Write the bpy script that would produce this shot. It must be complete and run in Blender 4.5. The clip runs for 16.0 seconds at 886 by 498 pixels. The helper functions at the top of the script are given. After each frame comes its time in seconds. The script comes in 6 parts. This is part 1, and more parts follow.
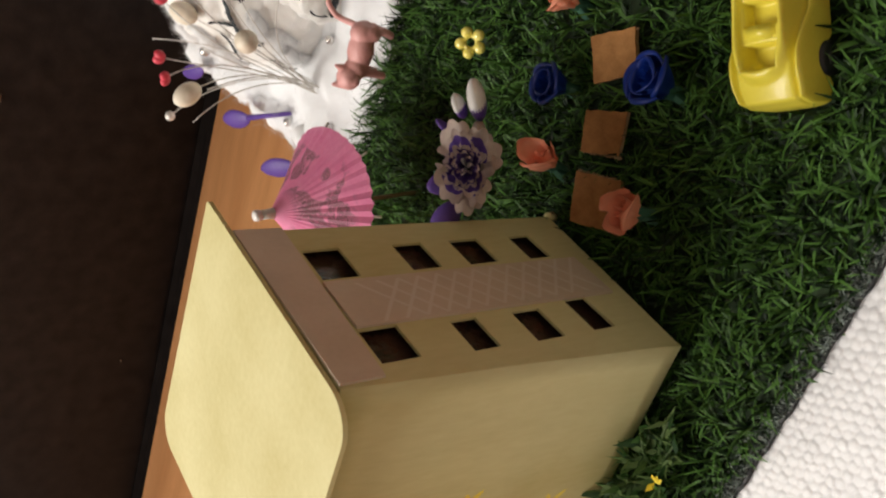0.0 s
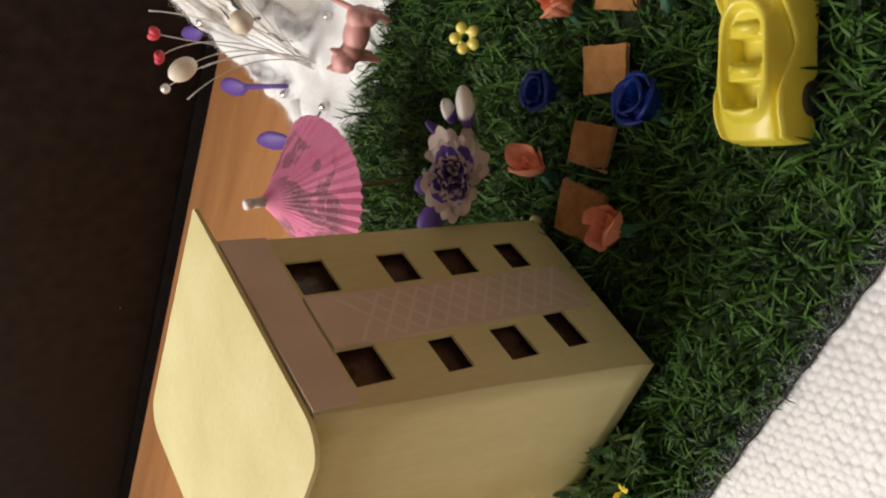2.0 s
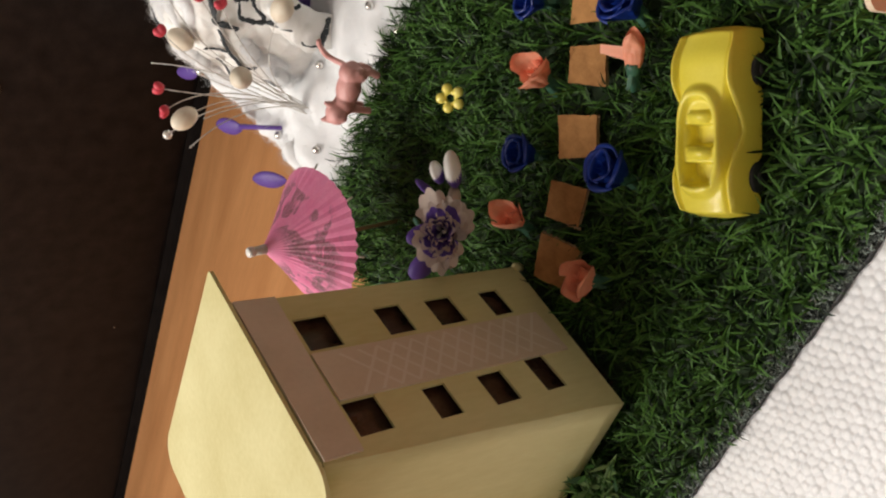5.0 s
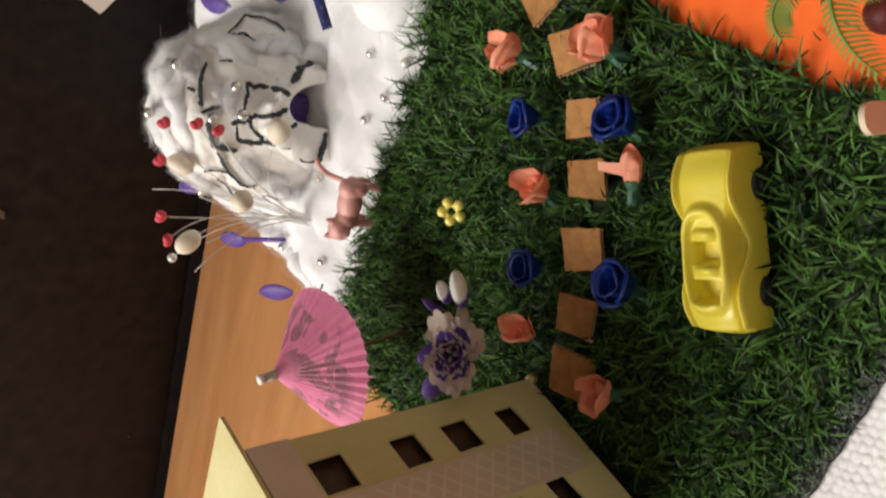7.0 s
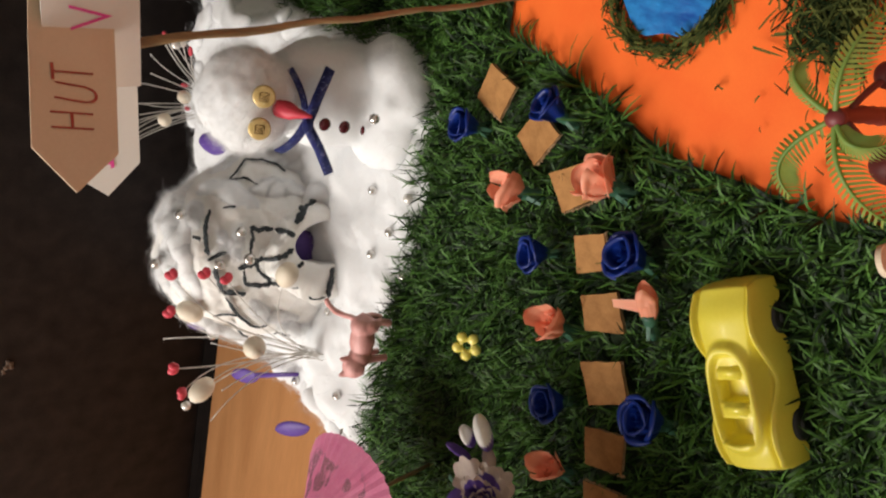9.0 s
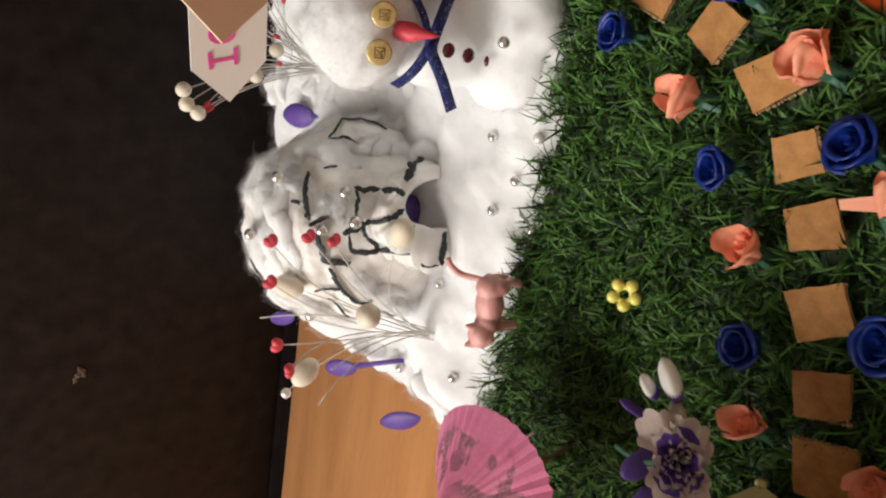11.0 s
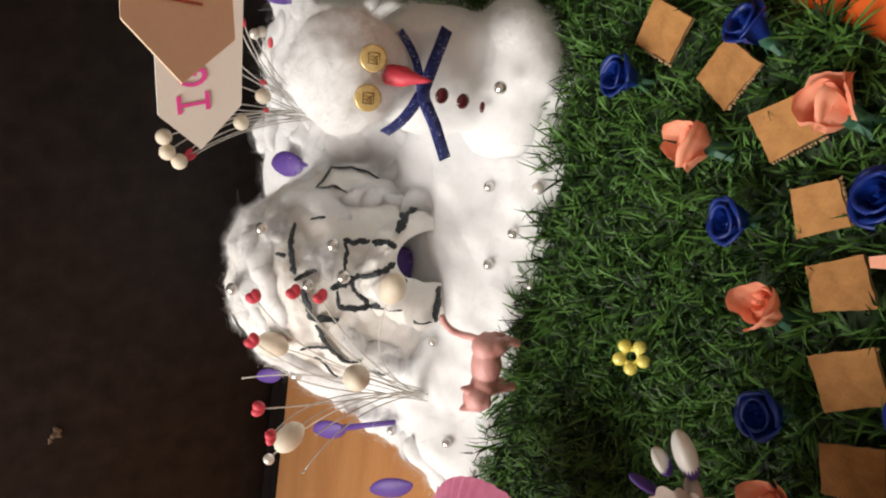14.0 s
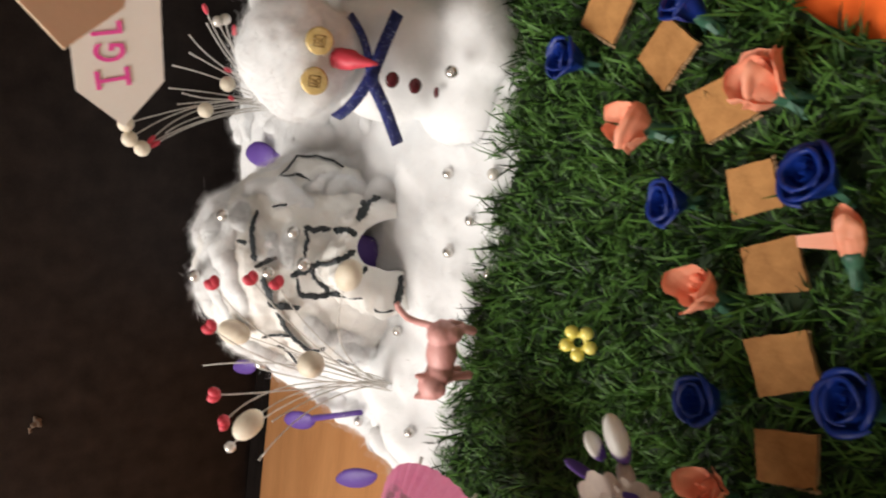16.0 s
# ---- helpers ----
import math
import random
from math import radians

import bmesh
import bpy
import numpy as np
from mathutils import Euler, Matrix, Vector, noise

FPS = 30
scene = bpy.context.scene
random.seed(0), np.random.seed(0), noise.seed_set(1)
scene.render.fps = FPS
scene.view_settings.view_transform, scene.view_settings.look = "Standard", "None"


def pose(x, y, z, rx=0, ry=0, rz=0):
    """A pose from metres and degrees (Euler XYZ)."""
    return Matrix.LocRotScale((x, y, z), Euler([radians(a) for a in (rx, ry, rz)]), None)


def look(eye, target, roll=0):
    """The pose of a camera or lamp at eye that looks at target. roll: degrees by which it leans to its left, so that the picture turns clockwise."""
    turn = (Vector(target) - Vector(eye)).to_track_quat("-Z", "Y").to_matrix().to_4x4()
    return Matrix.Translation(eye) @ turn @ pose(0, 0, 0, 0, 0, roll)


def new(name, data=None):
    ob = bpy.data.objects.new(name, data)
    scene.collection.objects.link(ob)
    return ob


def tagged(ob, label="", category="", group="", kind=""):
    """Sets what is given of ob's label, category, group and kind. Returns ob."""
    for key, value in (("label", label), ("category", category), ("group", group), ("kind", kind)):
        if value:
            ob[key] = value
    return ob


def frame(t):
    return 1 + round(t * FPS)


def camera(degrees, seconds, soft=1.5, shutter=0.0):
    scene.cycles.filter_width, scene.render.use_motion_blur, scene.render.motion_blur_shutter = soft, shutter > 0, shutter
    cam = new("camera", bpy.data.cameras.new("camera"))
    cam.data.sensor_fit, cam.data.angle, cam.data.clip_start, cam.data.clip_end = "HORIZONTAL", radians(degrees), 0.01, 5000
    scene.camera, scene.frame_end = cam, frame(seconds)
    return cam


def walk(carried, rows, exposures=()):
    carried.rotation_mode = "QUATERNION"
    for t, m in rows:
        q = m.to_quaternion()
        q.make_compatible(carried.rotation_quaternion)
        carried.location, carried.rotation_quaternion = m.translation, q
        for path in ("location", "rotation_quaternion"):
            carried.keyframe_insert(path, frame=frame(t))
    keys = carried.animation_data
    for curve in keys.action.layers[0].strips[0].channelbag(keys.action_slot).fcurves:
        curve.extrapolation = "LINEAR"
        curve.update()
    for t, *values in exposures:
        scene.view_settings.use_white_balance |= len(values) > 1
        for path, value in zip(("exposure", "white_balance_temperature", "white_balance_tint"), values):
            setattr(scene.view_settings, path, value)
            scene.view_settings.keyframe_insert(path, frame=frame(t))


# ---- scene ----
cam = camera(55.29, 16.0, soft=2.1, shutter=0.5)
ROWS = [
    (0, look((0.03159, -0.24652, 0.25750), (-0.13704, -0.02090, 0.04975), -95.566)),
    (0.5, look((0.05624, -0.23917, 0.25482), (-0.13490, -0.02784, 0.05158), -96.767)),
    (1, look((0.05938, -0.23812, 0.25404), (-0.13579, -0.02828, 0.05309), -96.670)),
    (1.5, look((0.06099, -0.23711, 0.25201), (-0.13325, -0.02744, 0.04999), -96.952)),
    (2, look((0.06077, -0.23684, 0.25074), (-0.13100, -0.02630, 0.04729), -96.800)),
    (2.5, look((0.06242, -0.23443, 0.24994), (-0.12706, -0.02362, 0.04463), -96.990)),
    (3, look((0.06438, -0.23136, 0.24788), (-0.12152, -0.01870, 0.04119), -96.718)),
    (5.3, look((0.09909, -0.24129, 0.27326), (-0.09190, -0.03634, 0.06345), -97.786)),
    (5.5, look((0.09841, -0.24002, 0.26632), (-0.09048, -0.03151, 0.05812), -97.537)),
    (6, look((0.10324, -0.23579, 0.26606), (-0.08018, -0.02341, 0.05690), -97.527)),
    (6.5, look((0.10706, -0.23317, 0.26673), (-0.07228, -0.01762, 0.05727), -98.000)),
    (7, look((0.11774, -0.22366, 0.26695), (-0.05338, -0.00190, 0.05709), -98.638)),
    (7.5, look((0.12132, -0.22097, 0.26861), (-0.04107, 0.00626, 0.05766), -98.332)),
    (8, look((0.12286, -0.21959, 0.26750), (-0.03548, 0.00991, 0.05593), -98.513)),
    (8.5, look((0.13004, -0.21347, 0.26686), (-0.02003, 0.02090, 0.05460), -98.597)),
    (9, look((0.14034, -0.20566, 0.26759), (-0.00203, 0.03196, 0.05367), -99.310)),
    (9.5, look((0.13819, -0.20531, 0.26511), (0.00201, 0.03515, 0.05032), -99.069)),
    (10, look((0.11693, -0.20905, 0.26743), (-0.02015, 0.03376, 0.05588), -99.590)),
    (10.2, look((0.10160, -0.19842, 0.28762), (-0.03745, 0.04688, 0.08028), -100.103)),
    (12.3, look((0.05612, -0.13856, 0.26217), (-0.05213, 0.12270, 0.05595), -96.406)),
    (12.5, look((0.05803, -0.13898, 0.26305), (-0.05095, 0.12162, 0.05638), -96.626)),
    (13, look((0.06046, -0.13797, 0.26365), (-0.04874, 0.12229, 0.05667), -96.777)),
    (13.5, look((0.06030, -0.13681, 0.26128), (-0.04911, 0.12268, 0.05346), -96.807)),
    (14, look((0.06188, -0.13679, 0.26197), (-0.04723, 0.12262, 0.05388), -96.653)),
    (14.5, look((0.05932, -0.13837, 0.26080), (-0.04940, 0.12164, 0.05327), -96.173)),
    (15, look((0.06025, -0.13764, 0.26074), (-0.04862, 0.12202, 0.05284), -96.183)),
    (15.5, look((0.05928, -0.13689, 0.25822), (-0.04944, 0.12375, 0.05146), -96.124)),
    (16, look((0.05744, -0.15456, 0.23722), (-0.05138, 0.10999, 0.03554), -96.086)),
]
walk(cam, ROWS, exposures=((0.0, -0.08), (6.0, -0.08), (7.0, 0.04), (10.2, 0.06), (12.3, 0.17), (16.0, 0.17)))

# ---------------------------------------------------------------- world and light
world = bpy.data.worlds.new("world")
scene.world = world
world.use_nodes = True
world.node_tree.nodes["Background"].inputs[0].default_value = (0.9, 0.93, 1.0, 1)
world.node_tree.nodes["Background"].inputs[1].default_value = 0.15

lamp_data = bpy.data.lights.new("ceiling_lamp_light", "AREA")
lamp_data.shape, lamp_data.size, lamp_data.size_y = "RECTANGLE", 1.3, 0.9
lamp_data.energy, lamp_data.color = 42.8, (1.0, 0.945, 0.885)
lamp_light = new("ceiling_lamp_light", lamp_data)
lamp_light.matrix_world = look((-1.06, 0.10, 1.38), (-0.05, 0.08, 0))


# ---------------------------------------------------------------- materials
def principled(name):
    m = bpy.data.materials.new(name)
    m.use_nodes = True
    return m, m.node_tree, m.node_tree.nodes["Principled BSDF"]


def surface(name, dark, light, scale=60.0, fine=600.0, rough=0.6, bump=0.2, dist=0.0006, metal=0.0,
            stretch=(1, 1, 1), sss=0.0, sheen=0.0, coat=0.0, trans=0.0, alpha=1.0, detail=6.0, rand=0.0, island=False, spec=0.5):
    """A two-scale procedural surface: broad tone from dark to light, fine grain and relief."""
    m, nt, b = principled(name)
    n, l = nt.nodes, nt.links
    tc, mp = n.new("ShaderNodeTexCoord"), n.new("ShaderNodeMapping")
    mp.inputs["Scale"].default_value = stretch
    l.new(tc.outputs["Object"], mp.inputs["Vector"])
    n1, n2 = n.new("ShaderNodeTexNoise"), n.new("ShaderNodeTexNoise")
    n1.inputs["Scale"].default_value, n1.inputs["Detail"].default_value = scale, detail
    n2.inputs["Scale"].default_value, n2.inputs["Detail"].default_value = fine, 3
    for t in (n1, n2):
        l.new(mp.outputs["Vector"], t.inputs["Vector"])
    mix = n.new("ShaderNodeMath")
    mix.operation = "MULTIPLY_ADD"
    l.new(n2.outputs["Fac"], mix.inputs[0])
    mix.inputs[1].default_value = 0.35
    l.new(n1.outputs["Fac"], mix.inputs[2])
    fac = mix.outputs[0]
    if rand or island:
        src = n.new("ShaderNodeNewGeometry").outputs["Random Per Island"] if island else n.new("ShaderNodeObjectInfo").outputs["Random"]
        add = n.new("ShaderNodeMath")
        add.operation = "MULTIPLY_ADD"
        l.new(src, add.inputs[0])
        add.inputs[1].default_value = rand or 0.6
        sub = n.new("ShaderNodeMath")
        sub.operation = "SUBTRACT"
        l.new(fac, sub.inputs[0])
        sub.inputs[1].default_value = (rand or 0.6) / 2
        l.new(sub.outputs[0], add.inputs[2])
        fac = add.outputs[0]
    ramp = n.new("ShaderNodeValToRGB")
    ramp.color_ramp.elements[0].position, ramp.color_ramp.elements[1].position = 0.38, 0.95
    ramp.color_ramp.elements[0].color, ramp.color_ramp.elements[1].color = (*dark, 1), (*light, 1)
    l.new(fac, ramp.inputs[0])
    l.new(ramp.outputs[0], b.inputs["Base Color"])
    if bump:
        bp = n.new("ShaderNodeBump")
        bp.inputs["Strength"].default_value, bp.inputs["Distance"].default_value = bump, dist
        l.new(mix.outputs[0], bp.inputs["Height"])
        l.new(bp.outputs[0], b.inputs["Normal"])
    b.inputs["Roughness"].default_value, b.inputs["Metallic"].default_value = rough, metal
    b.inputs["Subsurface Weight"].default_value = sss
    b.inputs["Subsurface Radius"].default_value = (1, 1, 1)
    b.inputs["Subsurface Scale"].default_value = 0.004
    b.inputs["Sheen Weight"].default_value = sheen
    b.inputs["Coat Weight"].default_value = coat
    b.inputs["Transmission Weight"].default_value = trans
    b.inputs["Alpha"].default_value = alpha
    b.inputs["Specular IOR Level"].default_value = spec
    return m


def translucent(m, color, weight=0.35):
    """Lets some light through a thin sheet."""
    nt = m.node_tree
    out, b = nt.nodes["Material Output"], nt.nodes["Principled BSDF"]
    tr, mx = nt.nodes.new("ShaderNodeBsdfTranslucent"), nt.nodes.new("ShaderNodeMixShader")
    tr.inputs[0].default_value = (*color, 1)
    mx.inputs[0].default_value = weight
    nt.links.new(b.outputs[0], mx.inputs[1])
    nt.links.new(tr.outputs[0], mx.inputs[2])
    nt.links.new(mx.outputs[0], out.inputs["Surface"])
    return m


M = {}
M["wood"] = surface("table_wood", (0.50, 0.20, 0.066), (0.73, 0.345, 0.135), 14, 160, 0.42, 0.15, 0.0003, stretch=(0.35, 3.0, 1), rand=0.1)
M["dark"] = surface("dark_panel", (0.0062, 0.0042, 0.0036), (0.0235, 0.0164, 0.0142), 60, 620, 0.55, 0.3, 0.0003, spec=0.12)
M["dark_trim"] = surface("dark_trim", (0.0034, 0.0024, 0.0020), (0.0072, 0.0052, 0.0045), 60, 900, 0.8, 0.2, 0.0003, spec=0.02)
M["foam"] = surface("foam_board", (0.74, 0.74, 0.75), (0.83, 0.83, 0.835), 120, 900, 0.45, 0.1, 0.0003, sss=0.9, island=True, rand=0.3)
M["foam"].node_tree.nodes["Principled BSDF"].inputs["Subsurface Scale"].default_value = 0.003
M["mat"] = surface("grass_backing", (0.012, 0.028, 0.010), (0.03, 0.055, 0.02), 200, 900, 0.9, 0.4)
M["blade"] = surface("grass_blade", (0.0045, 0.016, 0.003), (0.080, 0.184, 0.034), 60, 300, 0.5, 0.0, island=True, rand=1.0, spec=0.22)
M["blade_dry"] = surface("grass_clipping", (0.010, 0.020, 0.005), (0.105, 0.115, 0.028), 40, 300, 0.85, 0.0, island=True, rand=0.9, spec=0.1)
M["selvage"] = surface("mat_edge", (0.004, 0.008, 0.007), (0.32, 0.38, 0.34), 900, 2500, 0.85, 0.3, 0.0008, island=True, rand=0.9)
M["orange"] = surface("orange_sheet", (0.93, 0.125, 0.008), (1.0, 0.18, 0.018), 45, 1200, 0.75, 0.2, 0.0002)
M["cotton"] = surface("cotton", (0.765, 0.775, 0.785), (0.855, 0.865, 0.875), 45, 420, 0.95, 0.3, 0.0011, sss=0.8, spec=0.1)
M["cotton"].node_tree.nodes["Principled BSDF"].inputs["Subsurface Scale"].default_value = 0.011
M["fibre"] = translucent(surface("cotton_fibre", (0.88, 0.89, 0.895), (0.94, 0.95, 0.96), 70, 900, 0.9, 0.0, sheen=0.2), (0.95, 0.945, 0.94), 0.5)
M["tissue"] = surface("tissue", (0.87, 0.85, 0.805), (0.94, 0.93, 0.90), 120, 700, 0.85, 0.5, 0.0012, sss=0.45)
M["marker"] = surface("black_marker", (0.008, 0.012, 0.016), (0.03, 0.04, 0.045), 300, 1500, 0.6, 0.3)
M["paper_yellow"] = surface("cream_card", (0.55, 0.48, 0.205), (0.71, 0.65, 0.345), 26, 400, 0.75, 0.25, 0.0003, stretch=(1, 1, 0.3))
M["pink_tape"] = surface("pinkish_tape", (0.60, 0.475, 0.345), (0.70, 0.575, 0.44), 40, 500, 0.55, 0.2, 0.0002)
M["lattice"] = surface("pale_lattice", (0.68, 0.58, 0.47), (0.75, 0.65, 0.545), 40, 500, 0.5, 0.2, 0.0002)
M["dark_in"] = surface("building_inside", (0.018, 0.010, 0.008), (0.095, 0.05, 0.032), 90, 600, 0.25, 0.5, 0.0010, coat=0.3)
M["yellow"] = surface("yellow_plastic", (0.74, 0.62, 0.050), (0.84, 0.735, 0.095), 40, 900, 0.38, 0.06, 0.0002, coat=0.3)
M["black"] = surface("black_plastic", (0.008, 0.008, 0.009), (0.02, 0.02, 0.022), 90, 900, 0.4, 0.1)
M["board"] = surface("cardboard", (0.28, 0.120, 0.032), (0.49, 0.240, 0.076), 150, 1100, 0.85, 0.4, 0.0005, rand=0.30)
M["board_edge"] = surface("torn_cardboard", (0.20, 0.11, 0.05), (0.52, 0.36, 0.20), 300, 1500, 0.9, 0.6)
M["chip"] = surface("bare_chip", (0.05, 0.03, 0.02), (0.14, 0.085, 0.05), 300, 1500, 0.8, 0.4)
M["peach"] = translucent(surface("peach_satin", (1.0, 0.36, 0.215), (1.0, 0.48, 0.32), 60, 1400, 0.5, 0.12, 0.0002, stretch=(1, 1, 6), spec=0.35), (1.0, 0.38, 0.22), 0.22)
M["blue"] = translucent(surface("blue_satin", (0.0020, 0.010, 0.11), (0.007, 0.042, 0.32), 60, 1400, 0.42, 0.12, 0.0002, stretch=(1, 1, 6)), (0.01, 0.05, 0.4), 0.15)
M["tape_green"] = surface("green_tape", (0.014, 0.065, 0.040), (0.07, 0.19, 0.12), 150, 900, 0.45, 0.3)
M["pink"] = translucent(surface("pink_paper", (0.74, 0.17, 0.35), (0.88, 0.34, 0.52), 60, 700, 0.7, 0.3, 0.0003), (0.9, 0.15, 0.4), 0.15)
def printed(m, apex_at, ink, near, far):
    """Adds a grey printed ring of blots and curls to a sheet's colour, between two distances from a point."""
    nt = m.node_tree
    n, l, b = nt.nodes, nt.links, nt.nodes["Principled BSDF"]
    old = b.inputs["Base Color"].links[0].from_socket
    tc = n.new("ShaderNodeTexCoord")
    dist = n.new("ShaderNodeVectorMath")
    dist.operation = "DISTANCE"
    l.new(tc.outputs["Object"], dist.inputs[0])
    dist.inputs[1].default_value = apex_at
    band = n.new("ShaderNodeValToRGB")
    mr = n.new("ShaderNodeMapRange")
    mr.inputs[1].default_value, mr.inputs[2].default_value = near, far
    l.new(dist.outputs["Value"], mr.inputs[0])
    e = band.color_ramp.elements
    e[0].position, e[0].color = 0.0, (0, 0, 0, 1)
    e[1].position, e[1].color = 1.0, (0, 0, 0, 1)
    for p_ in (0.18, 0.82):
        q_ = e.new(p_)
        q_.color = (1, 1, 1, 1)
    l.new(mr.outputs[0], band.inputs[0])
    nz, wv = n.new("ShaderNodeTexNoise"), n.new("ShaderNodeTexNoise")
    nz.inputs["Scale"].default_value, nz.inputs["Detail"].default_value, nz.inputs["Distortion"].default_value = 62, 2, 1.2
    wv.inputs["Scale"].default_value, wv.inputs["Detail"].default_value, wv.inputs["Distortion"].default_value = 120, 1.5, 2.2
    l.new(tc.outputs["Object"], nz.inputs["Vector"])
    l.new(tc.outputs["Object"], wv.inputs["Vector"])
    t1, t2 = n.new("ShaderNodeValToRGB"), n.new("ShaderNodeValToRGB")
    t1.color_ramp.elements[0].position, t1.color_ramp.elements[1].position = 0.47, 0.51
    e2 = t2.color_ramp.elements
    e2[0].position, e2[0].color, e2[1].position, e2[1].color = 0.36, (0.60, 0.60, 0.60, 1), 0.66, (0.60, 0.60, 0.60, 1)
    for p_, c_ in ((0.41, 1.0), (0.44, 0.35), (0.49, 0.35), (0.51, 1.0), (0.54, 0.4), (0.60, 0.9)):
        q_ = e2.new(p_)
        q_.color = (c_, c_, c_, 1)
    l.new(nz.outputs["Fac"], t1.inputs[0])
    l.new(wv.outputs["Fac"], t2.inputs[0])
    m1, m2 = n.new("ShaderNodeMath"), n.new("ShaderNodeMath")
    m1.operation = m2.operation = "MULTIPLY"
    l.new(t1.outputs[0], m1.inputs[0])
    l.new(t2.outputs[0], m1.inputs[1])
    l.new(m1.outputs[0], m2.inputs[0])
    l.new(band.outputs[0], m2.inputs[1])
    mixc = n.new("ShaderNodeMix")
    mixc.data_type = "RGBA"
    l.new(m2.outputs[0], mixc.inputs[0])
    l.new(old, mixc.inputs[6])
    mixc.inputs[7].default_value = (*ink, 1)
    l.new(mixc.outputs[2], b.inputs["Base Color"])
    return m


M["stick"] = surface("wood_stick", (0.12, 0.075, 0.032), (0.44, 0.30, 0.15), 60, 500, 0.6, 0.5, 0.0005, stretch=(6, 6, 0.5))
M["white"] = surface("white_plastic", (0.74, 0.71, 0.66), (0.86, 0.84, 0.80), 80, 700, 0.4, 0.1)
M["purple"] = surface("purple_plastic", (0.072, 0.033, 0.205), (0.135, 0.070, 0.335), 60, 700, 0.5, 0.08, spec=0.35)
M["lilac"] = translucent(surface("lilac_petal", (0.48, 0.365, 0.33), (0.70, 0.58, 0.48), 90, 700, 0.6, 0.2), (0.6, 0.5, 0.6), 0.15)
M["pearl"] = surface("pearl", (0.70, 0.66, 0.60), (0.86, 0.83, 0.78), 90, 700, 0.18, 0.0, metal=0.25, coat=0.6)
M["silver"] = surface("silver_bead", (0.62, 0.60, 0.57), (0.80, 0.78, 0.75), 90, 700, 0.14, 0.0, metal=0.75, coat=0.5)
M["ivory"] = surface("ivory_berry", (0.72, 0.62, 0.47), (0.86, 0.79, 0.66), 120, 900, 0.55, 0.2, sss=0.15)
M["red"] = surface("red_clay", (0.55, 0.035, 0.06), (0.78, 0.08, 0.12), 150, 900, 0.5, 0.25)
M["wire"] = surface("grey_wire", (0.52, 0.50, 0.46), (0.80, 0.77, 0.72), 150, 900, 0.5, 0.2)
M["cat"] = surface("pink_clay", (0.60, 0.265, 0.24), (0.74, 0.40, 0.37), 120, 900, 0.5, 0.2)
M["gold"] = surface("gold_button", (0.50, 0.33, 0.10), (0.80, 0.62, 0.28), 260, 900, 0.34, 0.5, 0.0005, metal=0.35, coat=0.4)
M["maroon"] = surface("maroon_bead", (0.06, 0.006, 0.012), (0.16, 0.02, 0.03), 150, 900, 0.25, 0.1, coat=0.4)
M["glitter"] = surface("blue_glitter", (0.003, 0.005, 0.045), (0.02, 0.035, 0.26), 1100, 2600, 0.3, 1.0, 0.0012, metal=0.4)
# pale colour carries the glints of the glitter
M["speck"] = surface("sparkle_speck", (0.16, 0.22, 0.75), (0.72, 0.80, 1.0), 900, 2600, 0.25, 0.0, metal=0.15, island=True, rand=0.8)
M["emboss"] = surface("worn_emboss", (0.20, 0.115, 0.035), (0.38, 0.25, 0.09), 300, 900, 0.5, 0.2, metal=0.3)
M["kraft"] = surface("kraft_paper", (0.68, 0.515, 0.35), (0.78, 0.61, 0.44), 30, 900, 0.8, 0.2, 0.0002)
M["white_card"] = surface("white_card", (0.82, 0.79, 0.73), (0.88, 0.86, 0.81), 30, 900, 0.75, 0.15, 0.0002)
M["ink_pink"] = surface("pink_ink", (0.80, 0.06, 0.36), (0.92, 0.12, 0.45), 200, 900, 0.6, 0.0)
M["ink_red"] = surface("red_ink", (0.34, 0.045, 0.03), (0.46, 0.08, 0.05), 200, 900, 0.6, 0.0)
M["water"] = surface("blue_foil", (0.002, 0.02, 0.26), (0.045, 0.36, 0.80), 62, 340, 0.35, 0.6, 0.001, coat=0.2, stretch=(1.6, 0.7, 1))
M["palm"] = translucent(surface("palm_plastic", (0.14, 0.28, 0.045), (0.36, 0.49, 0.14), 60, 700, 0.4, 0.1), (0.45, 0.65, 0.10), 0.4)
M["trunk"] = surface("palm_trunk", (0.12, 0.014, 0.016), (0.22, 0.035, 0.035), 90, 700, 0.5, 0.3)
M["popsicle"] = surface("ice_stick", (0.64, 0.50, 0.35), (0.80, 0.67, 0.50), 40, 600, 0.7, 0.2, stretch=(1, 1, 0.2))
M["leaf"] = translucent(surface("small_leaf", (0.012, 0.045, 0.014), (0.17, 0.25, 0.085), 60, 700, 0.5, 0.1, island=True, rand=0.8), (0.15, 0.35, 0.08), 0.25)
M["petal_yellow"] = surface("yellow_petal", (0.75, 0.55, 0.02), (0.92, 0.78, 0.08), 60, 700, 0.5, 0.1)
M["bead_yellow"] = surface("yellow_bead", (0.78, 0.66, 0.10), (0.90, 0.80, 0.22), 60, 700, 0.25, 0.05, coat=0.5, sss=0.1)
M["wall"] = surface("plaster", (0.79, 0.75, 0.69), (0.86, 0.82, 0.76), 3, 60, 0.9, 0.1)
M["floor"] = surface("floor_tile", (0.50, 0.46, 0.41), (0.60, 0.56, 0.50), 3, 60, 0.5, 0.1)


# ---------------------------------------------------------------- mesh helpers
def mesh_of(name, bm, mat, smooth=True):
    me = bpy.data.meshes.new(name)
    bm.to_mesh(me)
    bm.free()
    for m in (mat if isinstance(mat, (list, tuple)) else [mat]):
        me.materials.append(m)
    if smooth:
        me.shade_smooth()
    return me


